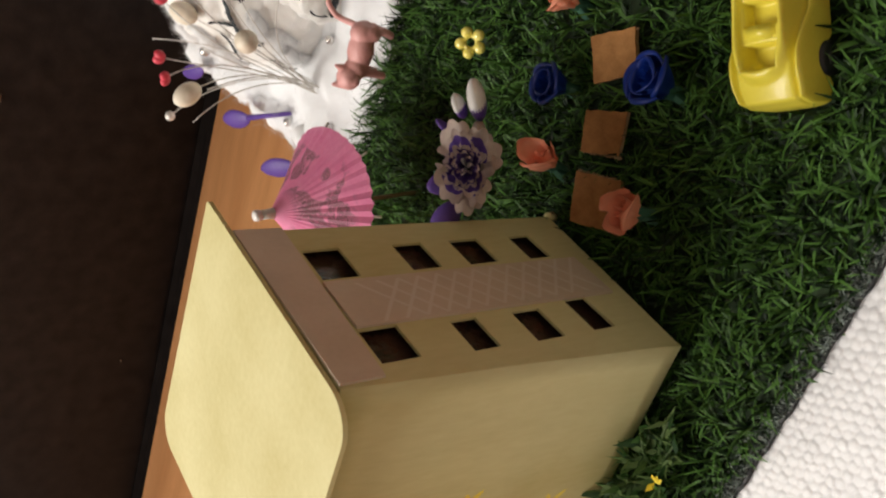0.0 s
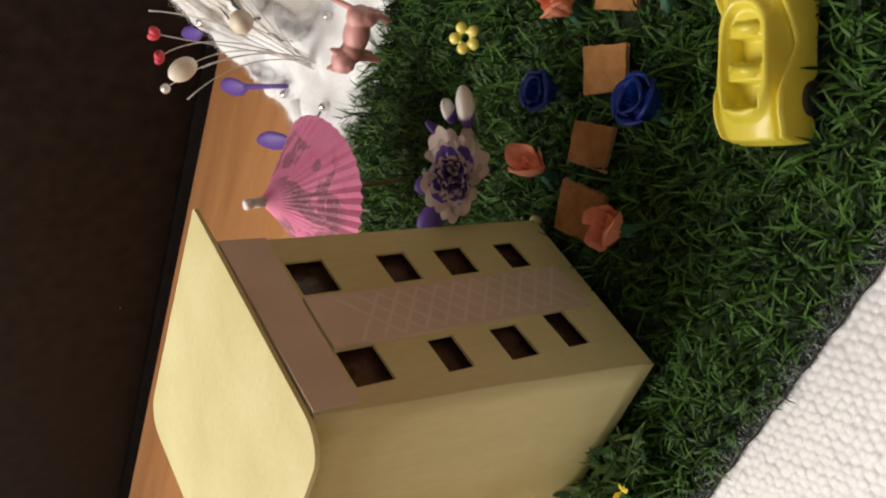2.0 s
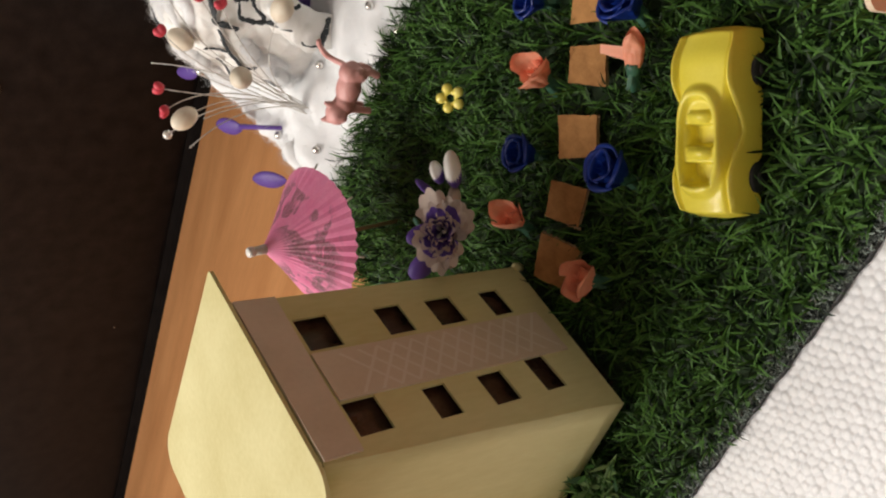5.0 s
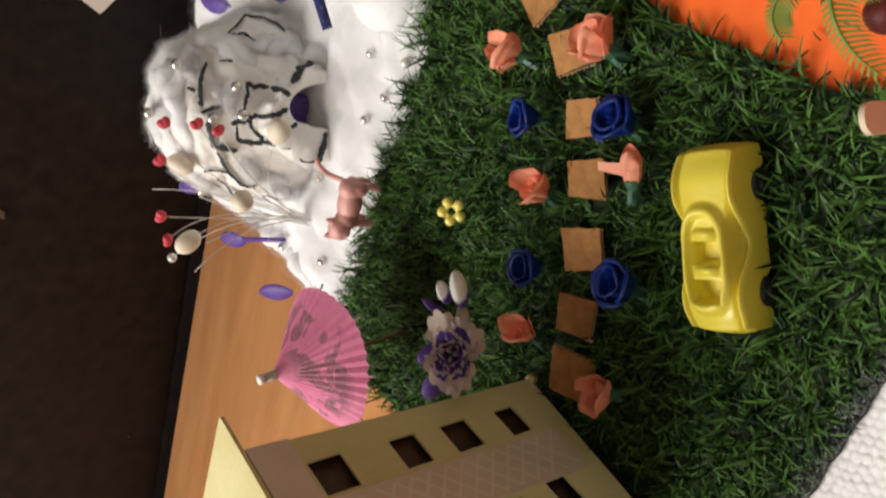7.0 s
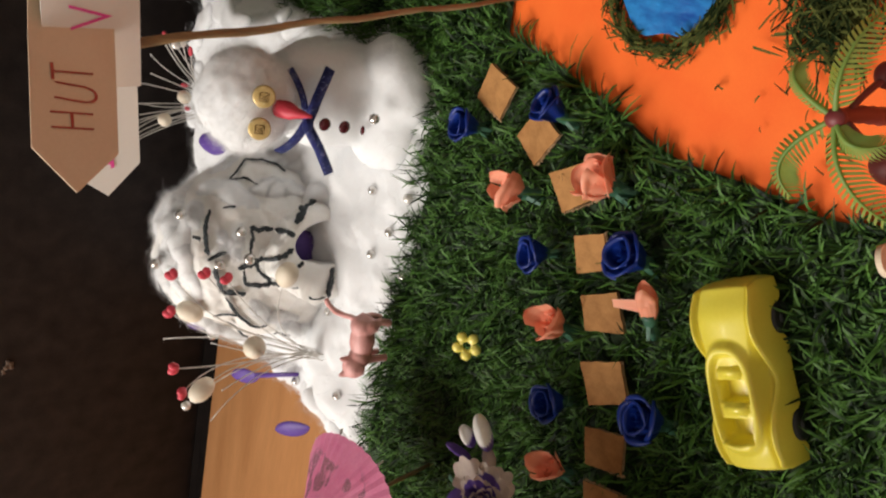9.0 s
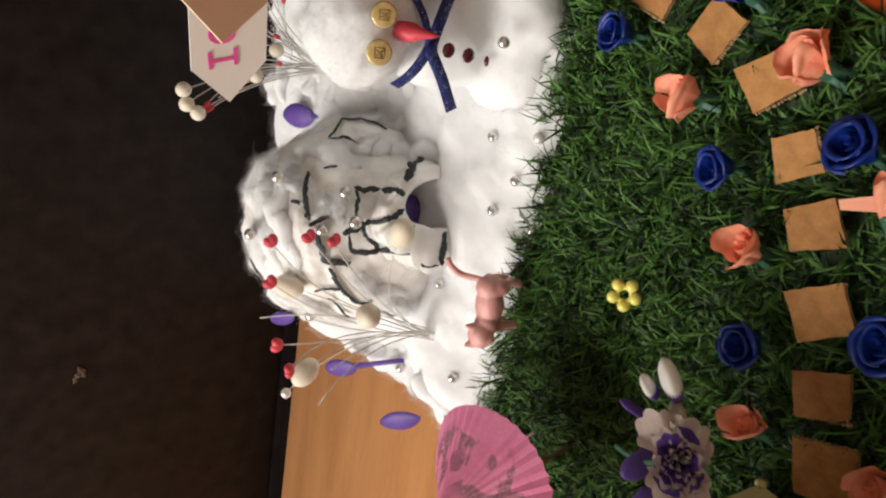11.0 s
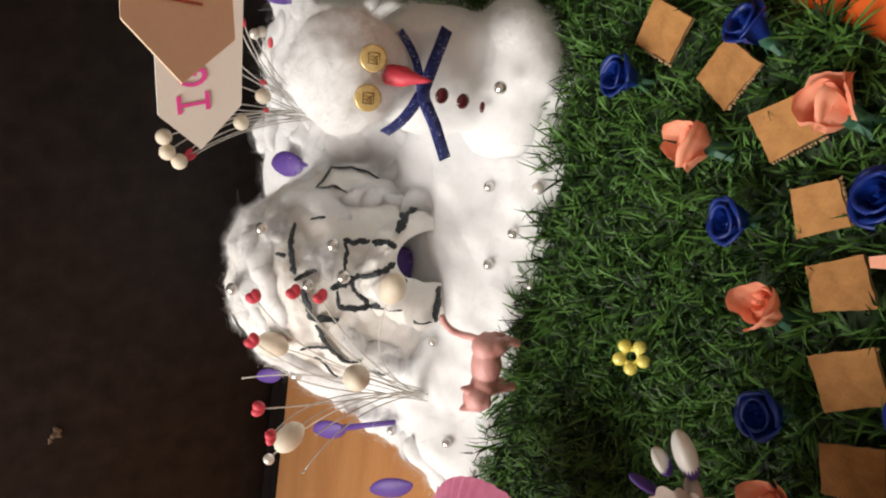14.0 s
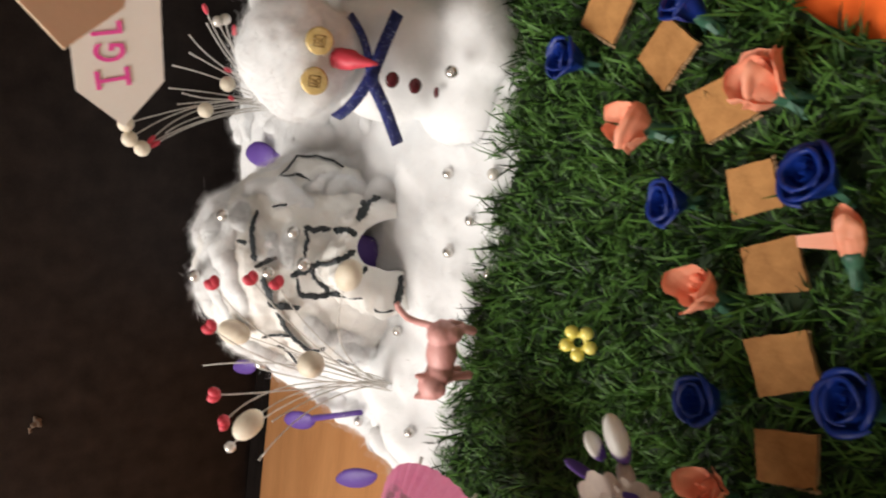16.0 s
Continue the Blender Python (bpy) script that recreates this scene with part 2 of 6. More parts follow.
def thing(name, bm, mat, label, category, group="", kind="", smooth=True):
    return tagged(new(name, mesh_of(name, bm, mat, smooth)), label, category, group, kind)


def empty(name, at, label, category, group="", kind=""):
    ob = tagged(new(name), label, category, group, kind)
    ob.empty_display_size = 0.01
    ob.location = at
    return ob


def part(name, bm, mat, parent, label="", smooth=True, kind=""):
    """One mesh under a thing or a part. The mesh is given in the parent's own coordinates."""
    ob = new(name, mesh_of(name, bm, mat, smooth))
    ob.parent = parent
    return tagged(ob, label, kind=kind)


def settle(parent):
    """Parts made in world coordinates keep their places under a parent that stands elsewhere."""
    for c in parent.children:
        c.location = c.location - parent.location


def quick(name, verts, faces, mat, smooth=False):
    me = bpy.data.meshes.new(name)
    me.from_pydata([tuple(v) for v in verts], [], faces)
    me.materials.append(mat)
    if smooth:
        me.shade_smooth()
    return me


def box(bm, lo, hi, bevel=0.0, m=None):
    r = bmesh.ops.create_cube(bm, size=1)
    lo, hi = Vector(lo), Vector(hi)
    for v in r["verts"]:
        v.co = Vector((lo[i] + (v.co[i] + 0.5) * (hi[i] - lo[i]) for i in range(3)))
    if bevel:
        es = list({e for v in r["verts"] for e in v.link_edges})
        g = bmesh.ops.bevel(bm, geom=es, offset=bevel, segments=2, affect="EDGES")
        vs = {v for f in g["faces"] for v in f.verts} | {v for v in r["verts"] if v.is_valid}
    else:
        vs = r["verts"]
    if m is not None:
        bmesh.ops.transform(bm, matrix=m, verts=list(vs))
    return bm


def ball(bm, at, rad, turn=None, sub=3, bumpy=0.0, freq=60.0):
    """An ellipsoid, lumpy where bumpy is given."""
    rad = rad if isinstance(rad, (tuple, list)) else (rad,) * 3
    r = bmesh.ops.create_icosphere(bm, subdivisions=sub, radius=1)
    turn = turn or Matrix.Identity(3)
    for v in r["verts"]:
        n = v.co.copy()
        p = Vector((n[i] * rad[i] for i in range(3)))
        w = Vector(at) + turn @ p
        if bumpy:
            w += (turn @ n) * bumpy * (noise.fractal(w * freq, 0.8, 2.0, 4))
        v.co = w
    return bm


def tube(bm, pts, rad, seg=8, cap=True):
    """A round rod along points; rad is one radius or one for each point."""
    pts = [Vector(p) for p in pts]
    rads = rad if isinstance(rad, (list, tuple)) else [rad] * len(pts)
    rings, ref = [], None
    for i, p in enumerate(pts):
        d = (pts[min(i + 1, len(pts) - 1)] - pts[max(i - 1, 0)]).normalized()
        if ref is None:
            ref = d.orthogonal().normalized()
        ref = (ref - d * ref.dot(d)).normalized()
        b = d.cross(ref)
        rings.append([bm.verts.new(p + (ref * math.cos(a) + b * math.sin(a)) * rads[i]) for a in (2 * math.pi * k / seg for k in range(seg))])
    for a, b in zip(rings, rings[1:]):
        for k in range(seg):
            bm.faces.new((a[k], a[(k + 1) % seg], b[(k + 1) % seg], b[k]))
    if cap:
        bm.faces.new(rings[0][::-1])
        bm.faces.new(rings[-1])
    return bm


def bend(a, b, c, n=10):
    """Points of a quadratic curve."""
    a, b, c = Vector(a), Vector(b), Vector(c)
    return [a * (1 - t) ** 2 + b * 2 * t * (1 - t) + c * t * t for t in (i / (n - 1) for i in range(n))]


def slab(bm, outline, z0, z1, m=None):
    """A flat plate with the given outline (x, y), from z0 to z1."""
    lo = [bm.verts.new((x, y, z0)) for x, y in outline]
    hi = [bm.verts.new((x, y, z1)) for x, y in outline]
    n = len(outline)
    bm.faces.new(lo[::-1])
    bm.faces.new(hi)
    for i in range(n):
        bm.faces.new((lo[i], lo[(i + 1) % n], hi[(i + 1) % n], hi[i]))
    if m is not None:
        bmesh.ops.transform(bm, matrix=m, verts=lo + hi)
    return bm


def grid(bm, nu, nv, fn, closed_u=False):
    """A sheet of points fn(u, v), u and v from 0 to 1."""
    vs = [[bm.verts.new(fn(i / (nu - (0 if closed_u else 1)), j / (nv - 1))) for j in range(nv)] for i in range(nu)]
    for i in range(nu if closed_u else nu - 1):
        for j in range(nv - 1):
            a, b = vs[i], vs[(i + 1) % nu]
            bm.faces.new((a[j], b[j], b[j + 1], a[j + 1]))
    return vs


def fuzz(name, parent, roots, normals, length, count, seed, width=0.000032):
    """Fine loose cotton fibres curling over and off a surface, as one part."""
    rng = np.random.default_rng(seed)
    roots, normals = np.array(roots), np.array(normals)
    pick = rng.integers(0, len(roots), count)
    n = normals[pick]
    p = roots[pick] - n * 0.0004 + rng.normal(0, 0.0010, (count, 3))
    d = n * rng.uniform(0.05, 0.8, (count, 1)) + rng.normal(0, 0.55, (count, 3))
    ln = length * rng.uniform(0.3, 1.0, (count, 1)) ** 1.5
    side = np.cross(d, rng.normal(0, 1, (count, 3)))
    side /= np.linalg.norm(side, axis=1, keepdims=True) + 1e-9
    rows_ = [p - side * width, p + side * width]
    for _ in range(5):
        p = p + d * ln / 4
        d = d * 0.6 + rng.normal(0, 0.5, (count, 3)) - n * 0.05
        rows_ += [p - side * width, p + side * width]
    v = np.stack(rows_, 1).reshape(-1, 3)
    k = (np.arange(count) * 12)[:, None]
    f = np.concatenate([k + np.array([0, 1, 3, 2]) + 2 * i for i in range(5)], 0)
    return field(name, v, f, M["fibre"], parent, "fine loose white cotton fibres")


def field(name, v, f, mat_, parent, label):
    """Very many small strips of four-sided faces as one part."""
    me = bpy.data.meshes.new(name)
    me.vertices.add(len(v))
    me.vertices.foreach_set("co", v.astype(np.float32).ravel())
    me.loops.add(f.size)
    me.loops.foreach_set("vertex_index", f.astype(np.int32).ravel())
    me.polygons.add(len(f))
    me.polygons.foreach_set("loop_start", np.arange(0, f.size, 4, dtype=np.int32))
    me.update(calc_edges=True)
    me.materials.append(mat_)
    me.shade_smooth()
    ob = new(name, me)
    ob.parent = parent
    return tagged(ob, label, kind="stuff")


def lettering(name, text, size, m, mat, parent, bold=-0.00035):
    cu = bpy.data.curves.new(name, "FONT")
    cu.body, cu.size, cu.align_x, cu.align_y, cu.extrude = text, size, "LEFT", "CENTER", 0.00008
    cu.offset, cu.space_character = bold, 1.15
    tmp = new("tmp_text", cu)
    me = bpy.data.meshes.new_from_object(tmp)
    bpy.data.objects.remove(tmp)
    bpy.data.curves.remove(cu)
    me.transform(m)
    me.materials.clear()
    me.materials.append(mat)
    ob = new(name, me)
    ob.parent = parent
    return ob


TABLE_Z, BOARD_Z, MAT_Z = -0.043, -0.013, -0.0105

# ---------------------------------------------------------------- the room
bm = bmesh.new()
box(bm, (-2.08, -2.23, -0.80), (1.88, 2.08, -0.78))
thing("floor", bm, M["floor"], "plain tiled floor under the table", "floor", kind="structure", smooth=False)
for nm, lo, hi in (("wall_west", (-2.08, -2.23, -0.78), (-2.0, 2.0, 1.9)), ("wall_east", (1.8, -2.23, -0.78), (1.88, 2.0, 1.9)),
                   ("wall_south", (-2.0, -2.23, -0.78), (1.8, -2.15, 1.9)), ("wall_north", (-2.08, 2.0, -0.78), (1.88, 2.08, 1.9))):
    bm = bmesh.new()
    box(bm, lo, hi)
    thing(nm, bm, M["wall"], "plain pale plastered room wall", "wall", kind="structure", smooth=False)
bm = bmesh.new()
box(bm, (-2.08, -2.23, 1.9), (1.88, 2.08, 1.96))
thing("ceiling", bm, M["wall"], "plain pale room ceiling", "ceiling", kind="structure", smooth=False)

# dark wooden panel standing behind the table
TURN = Matrix.Translation((-0.3, 0.429, 0)) @ Matrix.Rotation(radians(-3.7), 4, "Z") @ Matrix.Translation((0.3, -0.429, 0))
panel = empty("dark_cabinet", (0, 0.44, -0.78), "tall dark brown wooden cabinet side behind the table", "cabinet")
bm = bmesh.new()
box(bm, (-1.8, 0.0, 0.0), (1.2, 0.4, 2.0), 0.004)
part("body", bm, M["dark"], panel)
bm = bmesh.new()
box(bm, (-1.8, -0.006, 0.700), (1.2, 0.0, 0.745), 0.002)
part("ledge", bm, M["dark_trim"], panel)
bm = bmesh.new()
box(bm, (-1.8, -0.0100, 0.700), (1.2, -0.0063, 0.7400), 0.0008)
part("moulding", bm, M["dark_trim"], panel)

panel.matrix_basis = TURN @ Matrix.Translation((0, 0.44, -0.78))
bm = bmesh.new()
ball(bm, (-0.290, -0.0005, 0.914), (0.0045, 0.0012, 0.0030), sub=3, bumpy=0.003, freq=300)
ball(bm, (-0.295, -0.0005, 0.918), (0.0022, 0.0010, 0.0022), sub=2, bumpy=0.002, freq=300)
part("chip", bm, M["chip"], panel, "small chipped spot of bare wood")
bm = bmesh.new()
ball(bm, (-0.605, -0.0002, 0.784), (0.0016, 0.0008, 0.0010), sub=2)
part("chip", bm, M["chip"], panel, "small chipped spot of bare wood")

table = empty("table", (0, 0, TABLE_Z), "light orange-brown wooden table top", "table")
table.matrix_basis = TURN @ Matrix.Translation((0, 0, TABLE_Z))
bm = bmesh.new()
box(bm, (-1.5, -0.75, -0.03), (0.9, 0.429, 0.0), 0.003)
part("tabletop", bm, M["wood"], table)
for x in (-1.42, 0.82):
    for y in (-0.67, 0.35):
        bm = bmesh.new()
        box(bm, (x - 0.03, y - 0.03, -0.735), (x + 0.03, y + 0.03, -0.03), 0.004)
        part("leg", bm, M["wood"], table)

# ---------------------------------------------------------------- the foam board with its beads
BX0, BX1, BY0, BY1 = -0.226, 0.26, -0.34, 0.40
board = empty("foam_board", (0, 0, 0), "white expanded polystyrene base board with bulging beads", "board")
bm = bmesh.new()
slab(bm, [(BX0, BY0), (BX1, BY0), (BX1, BY1), (-0.200, BY1), (-0.200, 0.24), (BX0, 0.10)], TABLE_Z, BOARD_Z)
part("sheet", bm, M["foam"], board)
rng = np.random.default_rng(3)
cell = 0.00058
fx, fy = np.meshgrid(np.arange(-0.226, 0.062, cell), np.arange(BY0 + 0.001, -0.1455, cell))
near1, near2 = np.full(fx.shape, 1.0), np.full(fx.shape, 1.0)
lift = np.zeros(fx.shape)
for row in range(58):
    for col in range(75):
        bx, by = -0.228 + (col + 0.5 * (row % 2)) * 0.0040 + rng.normal(0, 0.00042), BY0 + row * 0.00345 + rng.normal(0, 0.00042)
        up_, grow = rng.normal(0, 0.00016), rng.uniform(0.88, 1.14)
        i0, i1 = max(0, int((by - 0.005 - BY0) / cell)), max(0, int((by + 0.005 - BY0) / cell))
        k0, k1 = max(0, int((bx - 0.005 + 0.226) / cell)), max(0, int((bx + 0.005 + 0.226) / cell))
        if i1 <= i0 or k1 <= k0:
            continue
        box_ = (slice(i0, i1), slice(k0, k1))
        d = np.hypot(fx[box_] - bx, fy[box_] - by) / grow
        first = d < near1[box_]
        near2[box_] = np.where(first, near1[box_], np.minimum(near2[box_], d))
        lift[box_] = np.where(first, up_, lift[box_])
        near1[box_] = np.where(first, d, near1[box_])
seam = np.clip((near2 - near1) / 0.0016, 0, 1)
fz = BOARD_Z + 0.0007 + (0.00050 + lift) * np.sqrt(seam * (2 - seam)) - 0.00035 * (np.minimum(near1, 0.003) / 0.0022) ** 2
ny_, nx_ = fx.shape
verts = np.stack([fx, fy, fz], -1).reshape(-1, 3).tolist()
at_ = (np.arange(ny_ - 1)[:, None] * nx_ + np.arange(nx_ - 1)[None, :]).reshape(-1, 1)
faces = (at_ + np.array([0, 1, nx_ + 1, nx_])).tolist()
beads = new("bead_surface", quick("bead_surface", verts, faces, M["foam"], True))
beads.parent = board
tagged(beads, "tiny white foam beads", kind="stuff")

# ---------------------------------------------------------------- orange sheet
bm = bmesh.new()
grid(bm, 40, 60, lambda u, v: (0.045 + u * 0.205, -0.30 + v * 0.3905, BOARD_Z + 0.0010 + 0.0003 * noise.noise(Vector((u * 5, v * 8, 0)))))
thing("orange_sheet", bm, M["orange"], "bright orange paper sheet beside the artificial grass", "paper sheet")

# ---------------------------------------------------------------- artificial grass mat
GX0, GY0 = -0.226, -0.148


def mat_right(y):
    if y > 0.088:
        return 0.17
    return min(0.073, 0.0535 + 0.0050 * ((y + 0.045) / 0.05) ** 2) + 0.0015 * math.sin(y * 90)


def snow_front(x):
    return 0.121 + 0.006 * noise.noise(Vector((x * 30, 0, 4))) + max(0, x + 0.02) * 0.16 + max(0, -0.06 - x) * 0.10


def snow_left(y):
    return -0.214 + max(0.0, 0.15 - y) * 0.3 - max(0.0, y - 0.24) * 0.12 + 0.007 * noise.noise(Vector((0, y * 40, 9)))


def snow_right(y):
    return 0.046 + 0.005 * noise.noise(Vector((7, y * 40, 0))) + max(0, y - 0.30) * 0.25


mat = empty("grass_mat", (0, 0, 0), "dark green artificial grass mat with dense curling blades", "grass mat")
bm = bmesh.new()
vs = grid(bm, 2, 60, lambda u, v: (GX0 + max(0.0, min(0.030, (GY0 + v * 0.53 - 0.10) * 0.25)) if u == 0 else mat_right(GY0 + v * 0.53), GY0 + v * 0.53, MAT_Z))
part("backing", bm, M["mat"], mat)
bm = bmesh.new()
tube(bm, [(GX0 + k * 0.006, GY0 - 0.0030 + 0.0005 * math.sin(k * 2.1), MAT_Z - 0.0008) for k in range(52)], 0.0012, 6)
part("stitched_edge", bm, M["black"], mat, "dark stitched border")
TILES = [  # centre, half sizes, turn in degrees
    (0.0501, 0.0768, 0.0096, 0.0097, -17), (0.0398, 0.0448, 0.0096, 0.0085, -27), (0.0268, 0.0171, 0.0089, 0.0111, 38.5),
    (0.0037, -0.0003, 0.0076, 0.0092, 29.5), (-0.0185, -0.0136, 0.0086, 0.0095, 28.7), (-0.0469, -0.0258, 0.0088, 0.0115, 30.6),
    (-0.0758, -0.0350, 0.0091, 0.0106, 20.5), (-0.1026, -0.0440, 0.0103, 0.0120, 18.6)]
ROSES = [  # x, y, colour, way and angle of the lean, scale, style
    (0.0310, 0.0865, "blue", 60, 14, 0.92, 0), (0.0565, 0.0355, "blue", 40, 34, 0.95, 1), (0.0132, 0.0490, "peach", 80, 36, 0.98, 2),
    (0.0362, 0.0018, "peach", 60, 34, 1.12, 3), (-0.0085, 0.0258, "blue", 100, 10, 0.95, 4), (0.0137, -0.0233, "blue", 40, 24, 1.12, 5),
    (-0.0337, 0.0064, "peach", 30, 26, 1.04, 6), (-0.0012, -0.0392, "peach", 14, 72, 0.80, 7), (-0.0692, -0.0044, "blue", 70, 12, 0.98, 8),
    (-0.0458, -0.0527, "blue", 50, 22, 1.10, 9), (-0.0989, -0.0140, "peach", 30, 28, 0.95, 10), (-0.0950, -0.0639, "peach", 80, 20, 0.98, 11)]
CAR_AT, CAR_TURN = (-0.0045, -0.0860), 33.0


def blocked(x, y):
    """How much the grass is pressed down at a place: 0 free, 1 flat."""
    if -0.224 < x < -0.126 and -0.104 < y < -0.021:
        return 1.0
    for tx, ty, hx, hy, a in TILES:
        ca, sa = math.cos(radians(a)), math.sin(radians(a))
        if abs((x - tx) * ca + (y - ty) * sa) < hx + 0.0025 and abs((y - ty) * ca - (x - tx) * sa) < hy + 0.0025:
            return 0.85
    c, s_ = math.cos(radians(CAR_TURN)), math.sin(radians(CAR_TURN))
    dx, dy = x - CAR_AT[0], y - CAR_AT[1]
    if abs(dx * c + dy * s_) < 0.031 and abs(-dx * s_ + dy * c) < 0.0155:
        return 0.75
    for rx_, ry_, *_ in ROSES:
        if (x - rx_) ** 2 + (y - ry_) ** 2 < 0.0085 ** 2:
            return 0.5
    if (x + 0.0269) ** 2 + (y - 0.1280) ** 2 < 0.0085 ** 2:
        return 0.8
    if (x + 0.0760) ** 2 + (y - 0.0573) ** 2 < 0.006 ** 2:
        return 0.6
    return 0.0


def blades(spots, ways, rng, lo, hi, width, lean):
    """Grass blades as curved, folded strips of three quads; spots are x, y, z, height factor."""
    p = np.array(spots)
    n = len(p)
    h = rng.uniform(lo, hi, n) * p[:, 3]
    az = np.array(ways) + rng.normal(0, 0.95, n)
    ln = np.abs(rng.normal(lean, 0.35, n))
    out = np.stack([np.cos(az), np.sin(az), np.zeros(n)], 1)
    tw = az + math.pi / 2 + rng.normal(0, 0.5, n)
    side = np.stack([np.cos(tw), np.sin(tw), np.zeros(n)], 1) * (width * rng.uniform(0.7, 1.3, n))[:, None]
    base = p[:, :3]
    rows_ = []
    for t, wd in ((0.0, 0.9), (0.4, 1.0), (0.75, 0.8), (1.0, 0.15)):
        ang = ln * (0.5 + 0.8 * t)
        q = base + out * (h * t * np.sin(ang))[:, None] + np.array([0, 0, 1.0]) * (h * t * np.cos(ang))[:, None]
        rows_ += [q - side * wd, q + side * wd]
    v = np.stack(rows_, 1).reshape(-1, 3)
    k = (np.arange(n) * 8)[:, None]
    f = np.concatenate([k + np.array([0, 1, 3, 2]), k + np.array([2, 3, 5, 4]), k + np.array([4, 5, 7, 6])], 0)
    return v, f


rng = np.random.default_rng(11)
spots, ways = [], []
step = 0.0050
for i in range(int((0.17 - GX0) / step)):
    for j in range(int((0.38 - GY0) / step)):
        tx = GX0 + (i + rng.uniform(0.1, 0.9)) * step
        ty = GY0 + (j + rng.uniform(0.1, 0.9)) * step
        if tx > mat_right(ty):
            continue
        if ty > snow_front(tx) + 0.012 and snow_left(ty) + 0.01 < tx < snow_right(ty) - 0.008:
            continue
        b = blocked(tx, ty)
        if ty > 0.118 and tx < snow_left(ty) + 0.012:
            continue
        if b >= 1:
            continue
        way = rng.uniform(0, 2 * math.pi)
        tall = (0.75 + 0.35 * noise.noise(Vector((tx * 25, ty * 25, 2)))) * rng.uniform(0.75, 1.2)
        if ty < GY0 + 0.010:
            tall *= 0.45 + 0.055 * (ty - GY0) / 0.001
        if mat_right(ty) - tx < 0.007:
            tall *= 1.2
        for _ in range(12 if mat_right(ty) - tx < 0.012 else 9):
            spots.append((tx + rng.normal(0, 0.0009), ty + rng.normal(0, 0.0009), MAT_Z, (1 - b) * (tall + 0.15)))
            ways.append(way)
v, f = blades(spots, ways, rng, 0.007, 0.0178, 0.00049, 0.80)
field("grass", v, f, M["blade"], mat, "dense green plastic grass blades")

# frayed stitched border along the front of the mat
n_ = 7000
cx = rng.uniform(GX0, mat_right(GY0), n_)
c_ = np.stack([cx, GY0 - 0.0010 + rng.uniform(-0.0022, 0.0040, n_), MAT_Z + np.abs(rng.normal(0.0008, 0.0009, n_))], 1)
d_ = rng.normal(0, 1, (n_, 3)) * np.array([0.7, 1.0, 0.7])
d_ *= (rng.uniform(0.0006, 0.0017, n_) / np.linalg.norm(d_, axis=1))[:, None]
s_ = np.cross(d_, rng.normal(0, 1, (n_, 3)))
s_ *= (0.00022 / np.linalg.norm(s_, axis=1))[:, None]
v = np.stack([c_ - d_ - s_, c_ - d_ + s_, c_ + d_ + s_, c_ + d_ - s_], 1).reshape(-1, 3)
field("frayed_border", v, (np.arange(n_) * 4)[:, None] + np.array([0, 1, 2, 3]), M["selvage"], mat, "frayed dark green and pale threads")

# ---------------------------------------------------------------- cotton snow
SX0, SX1, SY0, SY1 = -0.262, 0.15, 0.100, 0.415


def smooth(a, b, t):
    t = max(0.0, min(1.0, (t - a) / (b - a)))
    return t * t * (3 - 2 * t)


def snow_depth(x, y):
    d = min(y - snow_front(x), x - snow_left(y), snow_right(y) - x, 0.400 + 0.012 * noise.noise(Vector((x * 45, 3, 7))) - y)
    d += 0.004 * noise.fractal(Vector((x * 90, y * 90, 1)), 0.7, 2.0, 3)
    return d


def snow_z(x, y):
    d = snow_depth(x, y)
    if d < 0:
        return BOARD_Z - 0.004 + d * 0.5
    edge = min(1.0, math.sqrt(d / 0.014))
    h = 0.0118 + 0.0037 * smooth(0.15, 0.20, y) + 0.004 * noise.noise(Vector((x * 18, y * 18, 5))) + 0.0042 * noise.fractal(Vector((x * 42, y * 42, 2)), 1.0, 2.0, 3)
    h += 0.010 * max(0.0, min(1.0, (y - 0.20) / 0.10))
    h += 0.018 * math.exp(-((x - 0.030) ** 2 + (y - 0.295) ** 2) / 0.0012)
    h += 0.010 * math.exp(-((x + 0.185) ** 2 + (y - 0.165) ** 2) / 0.0006)
    return BOARD_Z - 0.003 + h * edge


bm = bmesh.new()
grid(bm, 150, 120, lambda u, v: (SX0 + u * (SX1 - SX0), SY0 + v * (SY1 - SY0), snow_z(SX0 + u * (SX1 - SX0), SY0 + v * (SY1 - SY0))))
dead = [vv for vv in bm.verts if vv.co.z < BOARD_Z - 0.012]
bmesh.ops.delete(bm, geom=dead, context="VERTS")
bm.normal_update()
roots = [(vv.co[:], vv.normal[:]) for vv in bm.verts if vv.co.z > BOARD_Z - 0.004]
snow = thing("cotton_snow", bm, M["cotton"], "fluffy white cotton wool laid out as snow", "cotton")
fuzz("cotton_fuzz", snow, [r[0] for r in roots], [r[1] for r in roots], 0.0075, 60000, 5)

rr = random.Random(44)
bm = bmesh.new()
for k in range(84):
    if k >= 56:
        px, py = rr.uniform(-0.075, 0.055), 0.386 + rr.uniform(-0.012, 0.010)
    elif k < 40:
        px, py = rr.uniform(-0.055, 0.040), rr.uniform(0.235, 0.345)
    else:
        py = rr.uniform(0.13, 0.27)
        px = snow_left(py) + rr.uniform(0.009, 0.020)
    pr = rr.uniform(0.005, 0.011)
    ball(bm, (px, py, snow_z(px, py) - 0.0025), (pr * 1.2, pr * 1.2, pr * rr.uniform(0.42, 0.62)), Euler((rr.uniform(-1, 1), rr.uniform(-1, 1), 0)).to_matrix(), 3, 0.0034, 55)
bm.normal_update()
